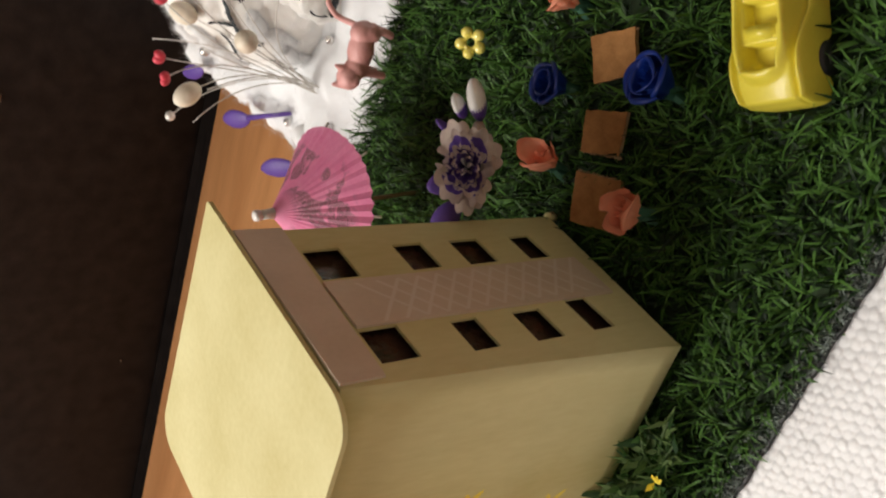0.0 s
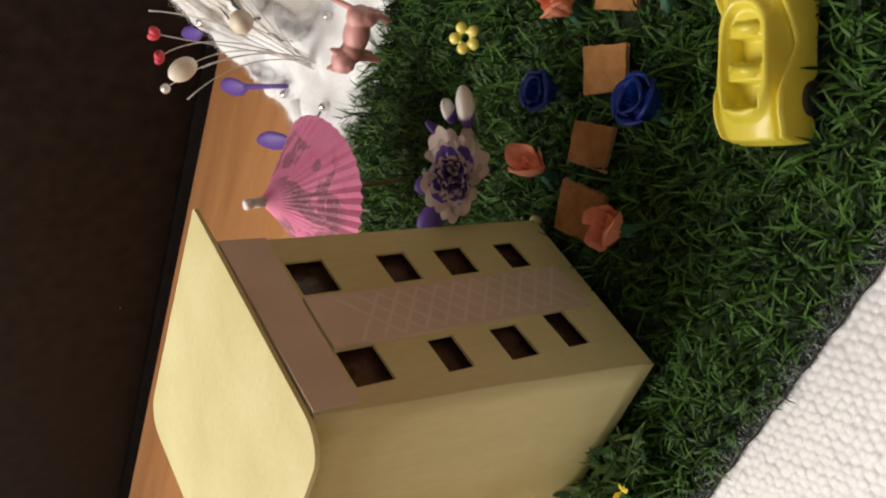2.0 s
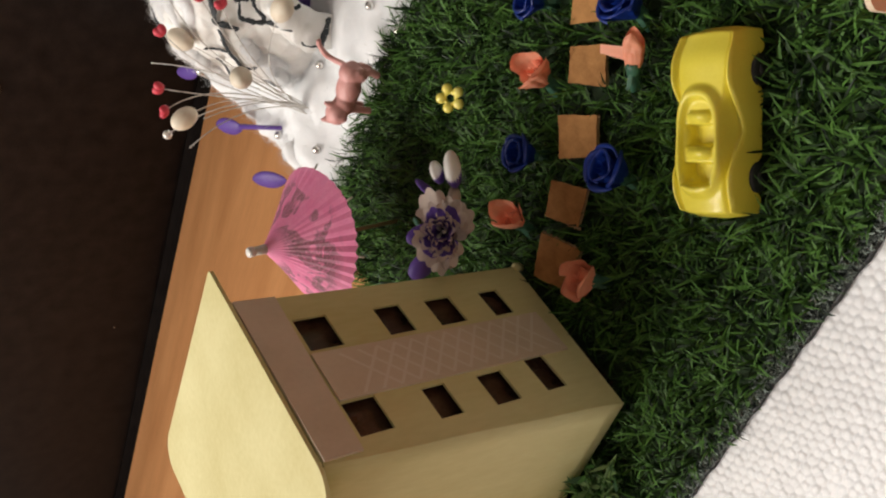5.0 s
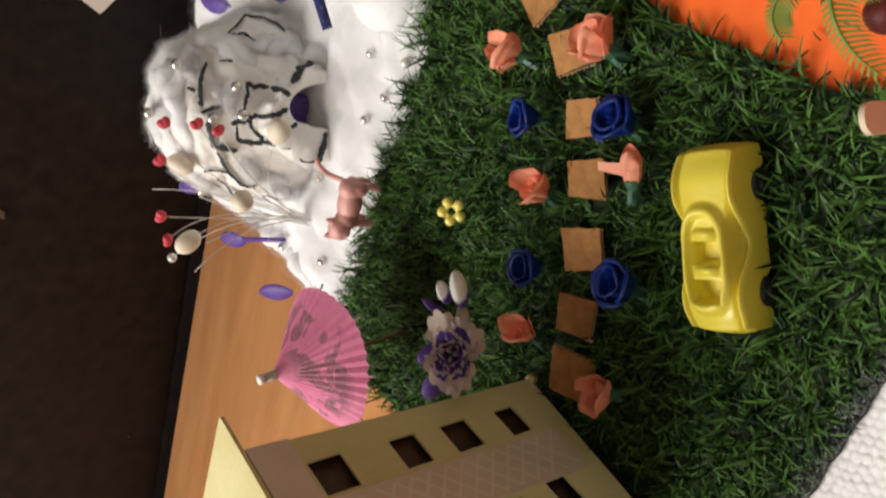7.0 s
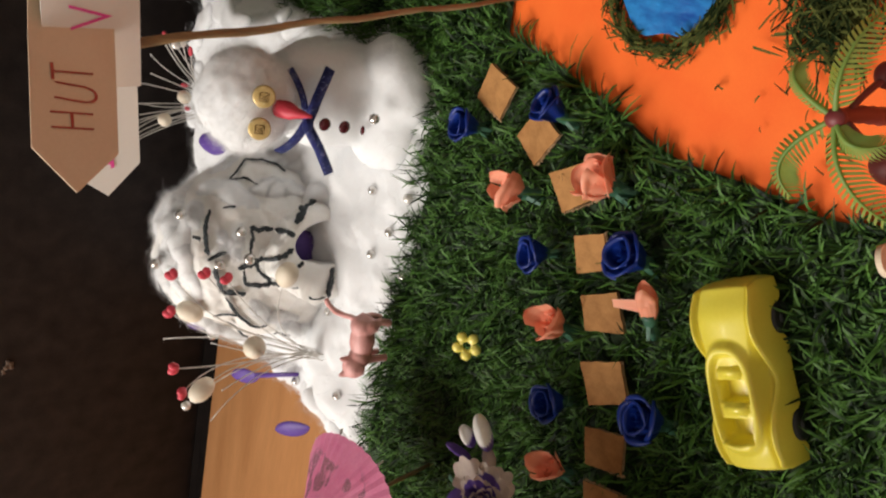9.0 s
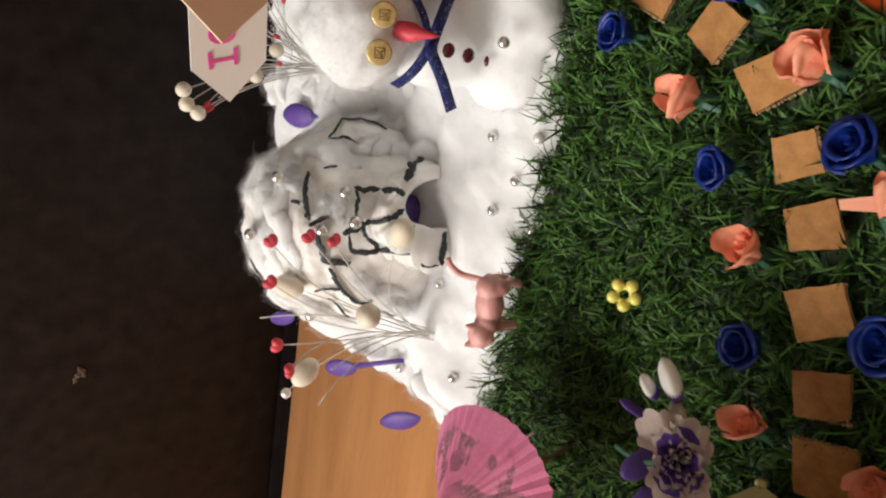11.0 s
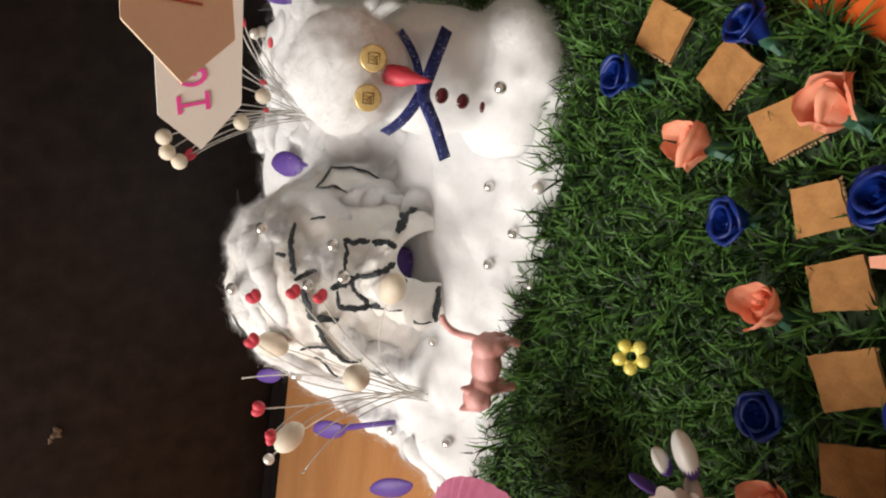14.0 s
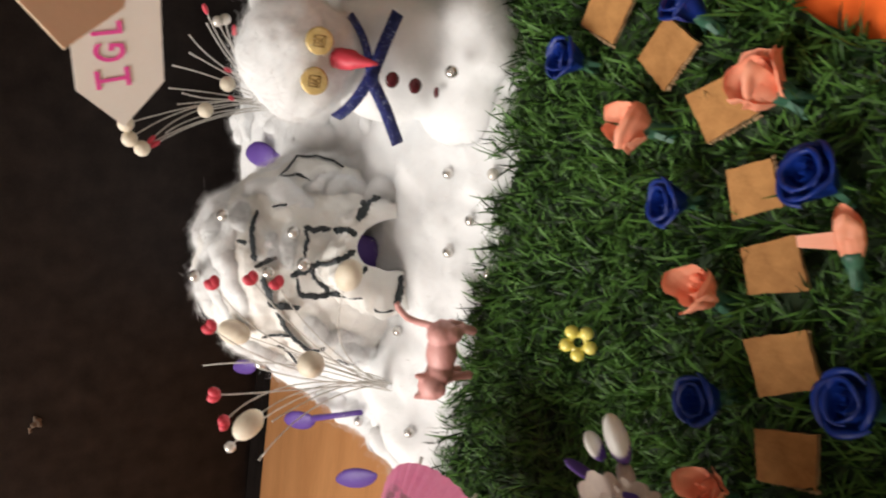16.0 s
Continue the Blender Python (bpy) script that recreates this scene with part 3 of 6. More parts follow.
roots = [(vv.co[:], vv.normal[:]) for vv in bm.verts]
puffs = part("cotton_tufts", bm, M["cotton"], snow, "loose tufts of cotton", kind="stuff")
rm = puffs.modifiers.new("remesh", "REMESH")
rm.mode, rm.voxel_size, rm.use_smooth_shade = "VOXEL", 0.0016, True
smo = puffs.modifiers.new("smooth", "SMOOTH")
smo.factor, smo.iterations = 0.5, 10
fuzz("cotton_fuzz", snow, [r[0] for r in roots], [r[1] for r in roots], 0.0068, 30000, 8)
fuzz("stray_fibre", snow, [r[0] for r in roots], [r[1] for r in roots], 0.0085, 4000, 9, 0.00004)

# ---------------------------------------------------------------- the card building
BLD = empty("model_building", (-0.1745, -0.0630, -0.006), "cream cardboard model building with cut-out windows and flat roof", "model building")
bx, by, bz = 0.050, 0.0425, 0.148  # half depth, half width, height
HOLES = [((0.0144, 0.0324), (0.1134, 0.1285)), ((0.0144, 0.0311), (0.0784, 0.0915)), ((0.0139, 0.0304), (0.0514, 0.0655)), ((0.0132, 0.0294), (0.0244, 0.0355)),
         ((-0.0291, -0.0126), (0.1154, 0.1300)), ((-0.0311, -0.0151), (0.0844, 0.0955)), ((-0.0321, -0.0156), (0.0554, 0.0685)), ((-0.0321, -0.0136), (0.0299, 0.0410))]


def taper(bm):
    """The sides of the building are not square: the near one leans in towards the roof, the far one out."""
    for vv in bm.verts:
        f_ = max(0.0, min(1.0, vv.co.z / bz))
        if vv.co.y < -0.035:
            vv.co.y += -0.0055 + 0.0125 * f_
        elif vv.co.y > 0.035:
            vv.co.y += -0.0010 + 0.0050 * f_
        if vv.co.z < 0.02:
            vv.co.z += (1 - vv.co.z / 0.02) * (0.0060 - 0.0080 * vv.co.y / 0.085)


def facade(bm, x0, x1, half, top, holes):
    """A wall sheet with openings cut through it, between x0 and x1."""
    ys = sorted({-half, half, *[c for p in holes for c in p[0]]})
    zs = sorted({0.0, top, *[c for p in holes for c in p[1]]})

    def hole(y0, y1, z0, z1):
        return any(y0 >= a[0] - 1e-6 and y1 <= a[1] + 1e-6 and z0 >= c[0] - 1e-6 and z1 <= c[1] + 1e-6 for a, c in holes)
    cache = {}

    def vert(x, y, z):
        if (x, y, z) not in cache:
            cache[(x, y, z)] = bm.verts.new((x, y, z))
        return cache[(x, y, z)]
    solid = {(i, j): not hole(ys[i], ys[i + 1], zs[j], zs[j + 1]) for i in range(len(ys) - 1) for j in range(len(zs) - 1)}
    for (i, j), ok in solid.items():
        if not ok:
            continue
        y0, y1, z0, z1 = ys[i], ys[i + 1], zs[j], zs[j + 1]
        for x, flip in ((x1, 1), (x0, -1)):
            q = [vert(x, y0, z0), vert(x, y1, z0), vert(x, y1, z1), vert(x, y0, z1)]
            bm.faces.new(q[::flip])
        for di, dj, e in ((-1, 0, ((y0, z0), (y0, z1))), (1, 0, ((y1, z0), (y1, z1))), (0, -1, ((y0, z0), (y1, z0))), (0, 1, ((y0, z1), (y1, z1)))):
            if not solid.get((i + di, j + dj), False):
                (a, c), (b, d) = e
                bm.faces.new((vert(x0, a, c), vert(x0, b, d), vert(x1, b, d), vert(x1, a, c)))
    bmesh.ops.recalc_face_normals(bm, faces=bm.faces[:])


bm = bmesh.new()
facade(bm, bx - 0.0012, bx, by, bz, HOLES)
taper(bm)
part("front_wall", bm, M["paper_yellow"], BLD, smooth=False)
for nm, lo, hi in (("side_wall", (-bx, -by - 0.0008, 0), (bx + 0.0003, -by - 0.0001, bz)), ("side_wall", (-bx, by - 0.0006, 0), (bx - 0.0013, by + 0.0006, bz)),
                   ("back_wall", (-bx - 0.0012, -by, 0), (-bx, by, bz))):
    bm = bmesh.new()
    box(bm, lo, hi)
    bmesh.ops.subdivide_edges(bm, edges=bm.edges[:], cuts=10, use_grid_fill=True)
    for vv in bm.verts:
        vv.co.y += 0.0012 * noise.noise(Vector((vv.co.x * 18, vv.co.z * 18, vv.co.y * 30))) * math.sin(math.pi * min(1, max(0, vv.co.z / bz)))
    taper(bm)
    part(nm, bm, M["paper_yellow"], BLD)
# dark brown box just behind the front wall, seen through the window openings
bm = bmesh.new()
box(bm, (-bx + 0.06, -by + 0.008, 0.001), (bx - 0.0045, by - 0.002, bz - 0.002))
part("inner_lining", bm, M["dark_in"], BLD, "dark brown box behind the cut-out windows", smooth=False)
# roof sheet with rounded corners
pts = []
for cx, cy, a0 in ((0.0500, 0.0645, 0), (-0.0560, 0.0610, 90), (-0.0560, -0.0340, 180), (0.0375, -0.0340, 270)):
    r = 0.0015 if a0 == 0 else 0.012
    for k in range(9):
        a = radians(a0 + k * 11.25)
        pts.append((cx + r * math.cos(a), cy + r * math.sin(a)))
pts = [(x + 0.0006 * noise.noise(Vector((x * 60, y * 60, 0))), y + 0.0006 * noise.noise(Vector((x * 60, y * 60, 5)))) for x, y in pts]
bm = bmesh.new()
slab(bm, pts, bz + 0.0005, bz + 0.0022)
part("roof", bm, M["paper_yellow"], BLD, "flat cream card roof with rounded corners", smooth=False)
# trims: a band under the roof and a strip between the window columns
bm = bmesh.new()
box(bm, (bx + 0.0002, -0.0350, 0.1300), (bx + 0.0012, by - 0.0002, bz))
for vv in bm.verts:
    if vv.co.y > 0.03:
        vv.co.y += -0.0010 + 0.0050 * vv.co.z / bz
    elif vv.co.z < 0.14:
        vv.co.z += 0.0025
part("top_band", bm, M["pink_tape"], BLD, "pinkish tape band", smooth=False)
bm = bmesh.new()
box(bm, (bx + 0.0002, -0.0118, 0.0150), (bx + 0.0012, 0.0125, 0.1300))
for vv in bm.verts:
    vv.co.y -= 0.0031 * (1 - vv.co.z / bz)
strip = part("centre_strip", bm, M["pink_tape"], BLD, "pinkish tape strip with a faint lattice", smooth=False)
bm = bmesh.new()
for k in range(11):
    z0 = 0.017 + k * 0.0084
    for s_ in (1, -1):
        y0, y1 = -0.0012 - s_ * 0.0106, -0.0012 + s_ * 0.0106
        off = 0.00125 if s_ > 0 else 0.00135
        if z0 + 0.0190 < 0.128:
            bm.faces.new([bm.verts.new((bx + off, a, b)) for a, b in ((y0, z0), (y1, z0 + 0.0172), (y1, z0 + 0.0188), (y0, z0 + 0.0016))])
part("lattice", bm, M["lattice"], strip, "pale crossing lines")
bm = bmesh.new()
box(bm, (bx - 0.001, by - 0.004, -0.001), (bx + 0.002, by + 0.0004, 0.004), 0.0005)
part("corner_fold", bm, M["paper_yellow"], BLD)

# ---------------------------------------------------------------- cardboard stepping tiles
for k, (tx, ty, hx, hy, a) in enumerate(TILES):
    rr = random.Random(k)
    pts, n = [], 7
    cs = [(-hx, -hy), (hx, -hy), (hx, hy), (-hx, hy)]
    cs = [(px + rr.uniform(-0.0012, 0.0012), py + rr.uniform(-0.0012, 0.0012)) for px, py in cs]
    for (x0, y0), (x1, y1) in zip(cs, cs[1:] + cs[:1]):
        for i in range(n):
            t = i / n
            pts.append((x0 + (x1 - x0) * t + rr.uniform(-0.00025, 0.00025), y0 + (y1 - y0) * t + rr.uniform(-0.00025, 0.00025)))
    t = empty("stepping_tile", (tx, ty, 0), "square brown cardboard piece laid on the grass as a stepping tile", "cardboard tile", "cardboard path tiles")
    t.matrix_basis = pose(tx, ty, -0.0010, rr.uniform(-3, 3), rr.uniform(-3, 3), a)
    bm = bmesh.new()
    slab(bm, pts, 0.0, 0.0006)
    part("top_layer", bm, M["board"], t, smooth=False)
    bm = bmesh.new()
    slab(bm, [(px * 0.985, py * 0.985) for px, py in pts], -0.0016, -0.00005)
    part("torn_core", bm, M["board_edge"], t, "torn corrugated edge", smooth=False)
    bm = bmesh.new()
    sx_, edge_ = rr.choice((1, -1)), rr.choice((0, 1))
    for i in range(16):
        q = -0.95 + 1.9 * i / 15
        x0, y0 = (sx_ * hx, q * hy) if edge_ else (q * hx, -hy)
        ln_ = rr.uniform(0.0002, 0.0009)
        ex, ey = (sx_ * ln_, rr.uniform(-0.0008, 0.0008)) if edge_ else (rr.uniform(-0.0008, 0.0008), -ln_)
        tube(bm, [(x0 * 0.97, y0 * 0.97, -0.0006), (x0 + ex, y0 + ey, -0.0008 + rr.uniform(-0.0006, 0.0006))], [0.0007, 0.0004], 5)
    part("frayed_edge", bm, M["board_edge"], t, "frayed torn paper edge")

# ---------------------------------------------------------------- toy car
def car_top(x, y):
    """Height of the car's upper skin; x along, y across, metres."""
    u, w = x / 0.0325, abs(y) / 0.0152
    fender = smooth(-0.12, 0.52, u) + 0.88 * smooth(0.02, 0.58, -u)
    belt = 0.0066 + 0.0109 * fender
    belt += 0.0017 * math.exp(-((w - 0.91) / 0.065) ** 2) - 0.0016 * math.exp(-((w - 0.79) / 0.05) ** 2)
    deck = 0.0185 - 0.0012 * (w / 0.7) ** 2
    z = belt + (deck - belt) * (1 - smooth(0.68, 0.84, w))
    z -= 0.0045 * smooth(0.55, 1.0, u) ** 1.5 + 0.0035 * smooth(0.60, 1.0, -u) ** 1.5
    q = abs((x + 0.0060) / 0.0180) ** 2.6 + abs(y / 0.0118) ** 2.6
    z += 0.0030 * (1 - smooth(0.80, 1.30, q))
    qi = abs((x + 0.0060) / 0.0153) ** 2.6 + abs(y / 0.0091) ** 2.6
    z -= 0.0034 * (1 - smooth(0.75, 1.10, qi))
    for cx in (-0.0038, -0.0168):
        if abs(x - cx) < 0.0040 and abs(y) < 0.0078:
            z -= 0.0062 * smooth(0.0040, 0.0033, abs(x - cx)) * smooth(0.0078, 0.0070, abs(y))
    z -= 0.007 * smooth(0.94, 1.0, w) ** 2
    z -= 0.006 * smooth(0.92, 1.0, abs(u)) ** 2
    return z


car = empty("toy_car", (*CAR_AT, 0.0035), "yellow plastic toy convertible with black wheels on the grass", "toy car")
car.matrix_basis = pose(CAR_AT[0] + 0.0006, CAR_AT[1] + 0.0012, 0.0022, 0, 0, CAR_TURN)
bm = bmesh.new()
NU, NV = 120, 66


def car_point(u, v):
    x, y = (u * 2 - 1) * 0.0325, (v * 2 - 1) * 0.0152
    waist = 1 - 0.05 * math.exp(-(x / 0.012) ** 2) - 0.04 * smooth(0.026, 0.0325, abs(x))
    w = abs(y) / 0.0152
    return (x * 1.05 * (1 - 0.04 * w ** 4), 0.84 * y * waist * (1 - 0.05 * abs(x / 0.0325) ** 6), car_top(x, y) - 0.006)


vs = grid(bm, NU, NV, car_point)
rim = [vs[i][0] for i in range(NU)] + [vs[NU - 1][j] for j in range(1, NV)] + [vs[i][NV - 1] for i in range(NU - 2, -1, -1)] + [vs[0][j] for j in range(NV - 2, 0, -1)]
low = []
for p in rim:
    arch = max(math.exp(-((p.co.x - c) / 0.0058) ** 4) for c in (0.0185, -0.0195)) if abs(p.co.y) > 0.011 else 0
    low.append(bm.verts.new((p.co.x, p.co.y * 1.02, -0.0075 + 0.0065 * arch)))
for i in range(len(rim)):
    j = (i + 1) % len(rim)
    bm.faces.new((rim[i], low[i], low[j], rim[j]))
bmesh.ops.recalc_face_normals(bm, faces=bm.faces[:])
part("body", bm, M["yellow"], car)
for x in (0.0185, -0.0195):
    for y in (-0.0113, 0.0113):
        bm = bmesh.new()
        tube(bm, [(0, -0.0028, 0), (0, -0.0022, 0), (0, 0.0022, 0), (0, 0.0028, 0)], [0.0046, 0.0056, 0.0056, 0.0046], 24)
        wheel = part("wheel", bm, M["black"], car, "black plastic wheel")
        wheel.location = (x, y, -0.0048)
        bm = bmesh.new()
        tube(bm, [(0, -0.0031, 0), (0, 0.0031, 0)], [0.0024, 0.0024], 12)
        part("hub", bm, M["black"], wheel)
for x in (0.0027, -0.0103):
    bm = bmesh.new()
    box(bm, (x - 0.0024, -0.0050, 0.008), (x + 0.0024, 0.0050, 0.0133), 0.0010)
    part("seat", bm, M["yellow"], car, "moulded yellow seat")


# ---------------------------------------------------------------- satin ribbon roses
PEACH_FOLDS = {  # by style: towards, half angle, height, flare, girth, side on which the fold is highest
    2: ((25, 1.15, 0.0155, 0.0012, 0.0052, 0.4), (160, 0.90, 0.0145, 0.0010, 0.0050, -0.5), (275, 1.50, 0.0125, 0.0008, 0.0058, -0.2), (215, 0.6, 0.0100, 0.0030, 0.0058, 0.2)),
    3: ((75, 1.5, 0.0135, 0.0006, 0.0044, 0.2), (235, 0.9, 0.0150, 0.0010, 0.0050, 0.7), (340, 0.75, 0.0125, 0.0040, 0.0054, -0.5), (290, 0.60, 0.0120, 0.0046, 0.0056, 0.3), (170, 0.75, 0.0140, 0.0014, 0.0052, 0.5), (25, 0.7, 0.0125, 0.0034, 0.0052, 0.4)),
    6: ((60, 1.30, 0.0160, 0.0004, 0.0046, 0.3), (215, 1.05, 0.0125, 0.0016, 0.0052, 0.5), (305, 1.30, 0.0122, 0.0006, 0.0050, -0.6)),
    7: ((40, 1.6, 0.0185, -0.0004, 0.0036, 0.2), (230, 1.5, 0.0175, -0.0004, 0.0038, -0.2)),
    10: ((80, 1.25, 0.0175, 0.0006, 0.0044, 0.1), (235, 1.25, 0.0125, 0.0006, 0.0050, -0.5), (335, 0.70, 0.0100, 0.0024, 0.0050, 0.2)),
    11: ((180, 1.05, 0.0125, 0.0026, 0.0052, 0.1), (300, 0.95, 0.0115, 0.0024, 0.0052, -0.3), (60, 1.05, 0.0135, 0.0014, 0.0050, 0.3), (245, 0.8, 0.0110, 0.0012, 0.0052, 0.6))}


def rose(x, y, colour, way, lean, size, style):
    """A rose of folded ribbon standing in the grass: flat faceted petals with turned-out lips round a rolled heart."""
    rr = random.Random(style * 31 + 7)
    blue = colour == "blue"
    r = empty("ribbon_rose", (x, y, 0), f"{'royal blue' if blue else 'peach'} satin ribbon rose with green stem in the grass", "ribbon rose", f"{colour} ribbon roses")
    turn = Matrix.Rotation(radians(way), 4, "Z") @ Matrix.Rotation(radians(lean), 4, "Y") @ Matrix.Rotation(radians(rr.uniform(0, 360) - way), 4, "Z")
    if not blue:
        turn = Matrix.Rotation(radians(way), 4, "Z") @ Matrix.Rotation(radians(lean), 4, "Y") @ Matrix.Rotation(radians(-way), 4, "Z")
    r.matrix_basis = Matrix.Translation((x, y, 0.006)) @ turn @ Matrix.Scale(size * (1.01 if blue else 1.16), 4) @ Matrix.Translation((0, 0, -0.0075 if blue else -0.0065))
    high, wide = 0.0140, 0.0078
    if not blue:
        bm = bmesh.new()
        cup = 0.0014 if style == 7 else 0.0032
        grid(bm, 60, 10, lambda u, v: ((0.0022 + cup * v ** 0.8) * math.cos(u * 7.0), (0.0022 + cup * v ** 0.8) * math.sin(u * 7.0), 0.0088 * v))
        part("petal", bm, M[colour], r, "wrapped peach ribbon")
        for toward, half, rise, flare, rad0, skew in PEACH_FOLDS[style]:
            a0 = radians(toward)

            def folded(u, v):
                q = u * 2 - 1
                t = max(0.0, (v - 0.72) / 0.28)
                rad = 0.0020 + (rad0 - 0.0020) * min(1.0, v / 0.55) ** 0.8 + flare * v ** 2.4
                rad *= min(1.22, 0.93 / math.cos(min(1.05, abs(q * half * 0.8))))
                rad += 0.0010 * math.sin(t * math.pi) * (1 - q * q) + 0.0006 * (noise.noise(Vector((q * 2.2, v * 2.0, toward))))
                peak = 1 - 0.42 * abs(q - skew) ** 1.4 / (1 + abs(skew)) ** 1.4
                z = rise * v * peak - 0.5 * max(0.0, flare) * v ** 4
                a = a0 + q * half + 0.30 * skew * v
                return (rad * math.cos(a), rad * math.sin(a), z)
            bm = bmesh.new()
            grid(bm, 25, 14, folded)
            part("petal", bm, M[colour], r, "folded peach ribbon petal")
    for ring, (n, girth, over) in enumerate(((4, 1.0, 1.25), (3, 0.66, 1.5)) if blue else ()):
        for k in range(n):
            a0 = k * 2 * math.pi / n + ring * 0.6 + rr.uniform(-0.25, 0.25)
            half = math.pi / n * over
            rise = high * (rr.uniform(0.80, 0.96) if ring == 0 else rr.uniform(0.90, 1.02))
            lip = 0.0020 * (1 if ring == 0 else 0.7) * rr.uniform(0.7, 1.2)
            swirl, fold = rr.uniform(0.25, 0.6), rr.uniform(-1, 1)

            def petal(u, v):
                q = u * 2 - 1
                body, t = min(1.0, v / 0.74), max(0.0, (v - 0.74) / 0.26)
                rad = (0.0026 + (wide * girth - 0.0026) * body ** 0.85) * (1 + 0.10 * q * q) * (0.90 + 0.10 * (q + 1) / 2)
                rad += lip * math.sin(t * 2.2) * (1 - 0.6 * q * q)
                z = rise * body * (1 - 0.16 * q * q) - lip * 0.75 * t * t
                a = a0 + q * half + swirl * body
                crease = 0.0005 * math.sin(5 * q + 4 * fold) * math.sin(math.pi * v)
                return ((rad + crease) * math.cos(a), (rad + crease) * math.sin(a), z)
            bm = bmesh.new()
            grid(bm, 17, 15, petal)
            part("petal", bm, M[colour], r)
    bm = bmesh.new()
    turns, reach, ph = (2.1, 0.0040, rr.uniform(0, 6)) if blue else (1.3, 0.0030, rr.uniform(0, 6))

    def coil(u, v):
        a = u * turns * 2 * math.pi + ph
        rad = (0.0004 + reach * u) * (0.82 + 0.18 * v)
        return (rad * math.cos(a), rad * math.sin(a), high * (0.35 + ((0.60 if blue else 0.36) - 0.10 * u) * v) + 0.0006 * math.sin(2 * a) * v)
    grid(bm, 70, 5, coil)
    tube(bm, [(0, 0, 0.002), (0, 0, high * (0.60 if blue else 0.36)), (0, 0, high * (0.72 if blue else 0.45))], [0.0024, 0.0052 if blue else 0.0030 if style == 7 else 0.0042, 0.0020], 14)
    part("heart", bm, M[colour], r, "rolled ribbon heart")
    if style == 7:
        bm = bmesh.new()
        grid(bm, 12, 8, lambda u, v: (0.0165 * u * math.cos(2.1), 0.0165 * u * math.sin(2.1) - 0.001, 0.0075 + (v - 0.5) * (0.0074 - 0.0034 * u) + 0.0010 * math.sin(v * 6) * (1 - u)))
        part("petal", bm, M[colour], r, "long folded ribbon flap")
    bm = bmesh.new()
    tube(bm, bend((0, 0, 0.0040), (0.0004, 0, -0.003), (0.0012, 0.0008, -0.0100), 8), [0.0034, 0.0036, 0.0031, 0.0026, 0.0023, 0.0021, 0.0018, 0.0014], 9)
    for vv in bm.verts:
        vv.co += noise.noise_vector(vv.co * 420) * 0.0005
    part("stem", bm, M["tape_green"], r, "green tape stem")
    for k in range(5):
        a = k * 1.26 + ph
        bm = bmesh.new()
        grid(bm, 3, 5, lambda u, v: ((0.0022 + 0.0022 * v) * math.cos(a + (u - 0.5) * (0.9 - 0.6 * v)), (0.0022 + 0.0022 * v) * math.sin(a + (u - 0.5) * (0.9 - 0.6 * v)), -0.0005 - 0.0065 * v))
        part("tape_end", bm, M["tape_green"], r)
    return r


for spec in ROSES:
    rose(*spec)

# ---------------------------------------------------------------- yellow flower bead
fb = empty("flower_bead", (-0.0746, 0.0557, 0.004), "pearly yellow plastic flower bead with five round petals", "bead")
fb.matrix_basis = pose(-0.0760, 0.0573, 0.0025, 38, 0, 18)
for k in range(5):
    a = k * 2 * math.pi / 5 + 0.5
    bm = bmesh.new()
    ball(bm, (0.0050 * math.cos(a), 0.0050 * math.sin(a), 0), (0.0028, 0.0028, 0.0024), sub=3)
    part("petal", bm, M["bead_yellow"], fb)
bm = bmesh.new()
tube(bm, [(0.0031 * math.cos(k * math.pi / 12), 0.0031 * math.sin(k * math.pi / 12), 0) for k in range(25)], 0.0011, 8)
part("ring", bm, M["bead_yellow"], fb)

# ---------------------------------------------------------------- paper parasol
PAR = empty("paper_parasol", (-0.1690, 0.0690, MAT_Z), "pink pleated paper cocktail parasol with grey printed pattern", "paper parasol")
PAR.matrix_basis = pose(-0.1690, 0.0762, MAT_Z, 0, 0, 0)
top = Vector((-0.0040, -0.0083, 0.0985))
bm = bmesh.new()
tube(bm, [(0, 0, 0.0), top * 0.5, top * 0.94], 0.0011, 8)
part("stick", bm, M["stick"], PAR)
axis = top.normalized()
tilt = Vector((0, 0, 1)).rotation_difference(axis).to_matrix().to_4x4()
apex = top * 0.925
PL = 40


def canopy(u, v, off=0.0):
    a = u * 2 * math.pi
    t = (a * PL / (2 * math.pi)) % 1.0
    fold = (abs(t * 2 - 1) - 0.5) * 2
    rad = 0.0022 + v * 0.0372
    z = -0.0315 * (v ** 0.92) + fold * 0.0009 * v * (0.25 + 0.75 * min(1.0, abs(noise.noise(Vector((math.cos(a) * 1.6, math.sin(a) * 1.6, 3)))) * 2.4)) + off
    sag = 0.0012 * math.sin(a * 3) * v
    return tuple(apex + tilt.to_3x3() @ Vector((rad * math.cos(a), rad * math.sin(a), z + sag)))


bm = bmesh.new()
grid(bm, PL * 4, 18, canopy, closed_u=True)
part("canopy", bm, printed(M["pink"], tuple(apex), (0.115, 0.10, 0.09), 0.010, 0.044), PAR, "pleated pink paper canopy", smooth=False)
for k in range(8):
    bm = bmesh.new()
    p0, p1 = Vector(canopy((k + 0.5) / 8, 0.93, -0.0012)), Vector(canopy((k + 0.5) / 8, 1.05, -0.0012))
    tube(bm, [p0, p1], 0.0006, 6)
    part("rib_end", bm, M["white"], PAR, "white rib end")
bm = bmesh.new()
tube(bm, [top * 0.915, top * 0.955, top * 0.990], [0.0028, 0.0025, 0.0024], 12)
part("collar", bm, M["wire"], PAR, "pale grey paper collar")
bm = bmesh.new()
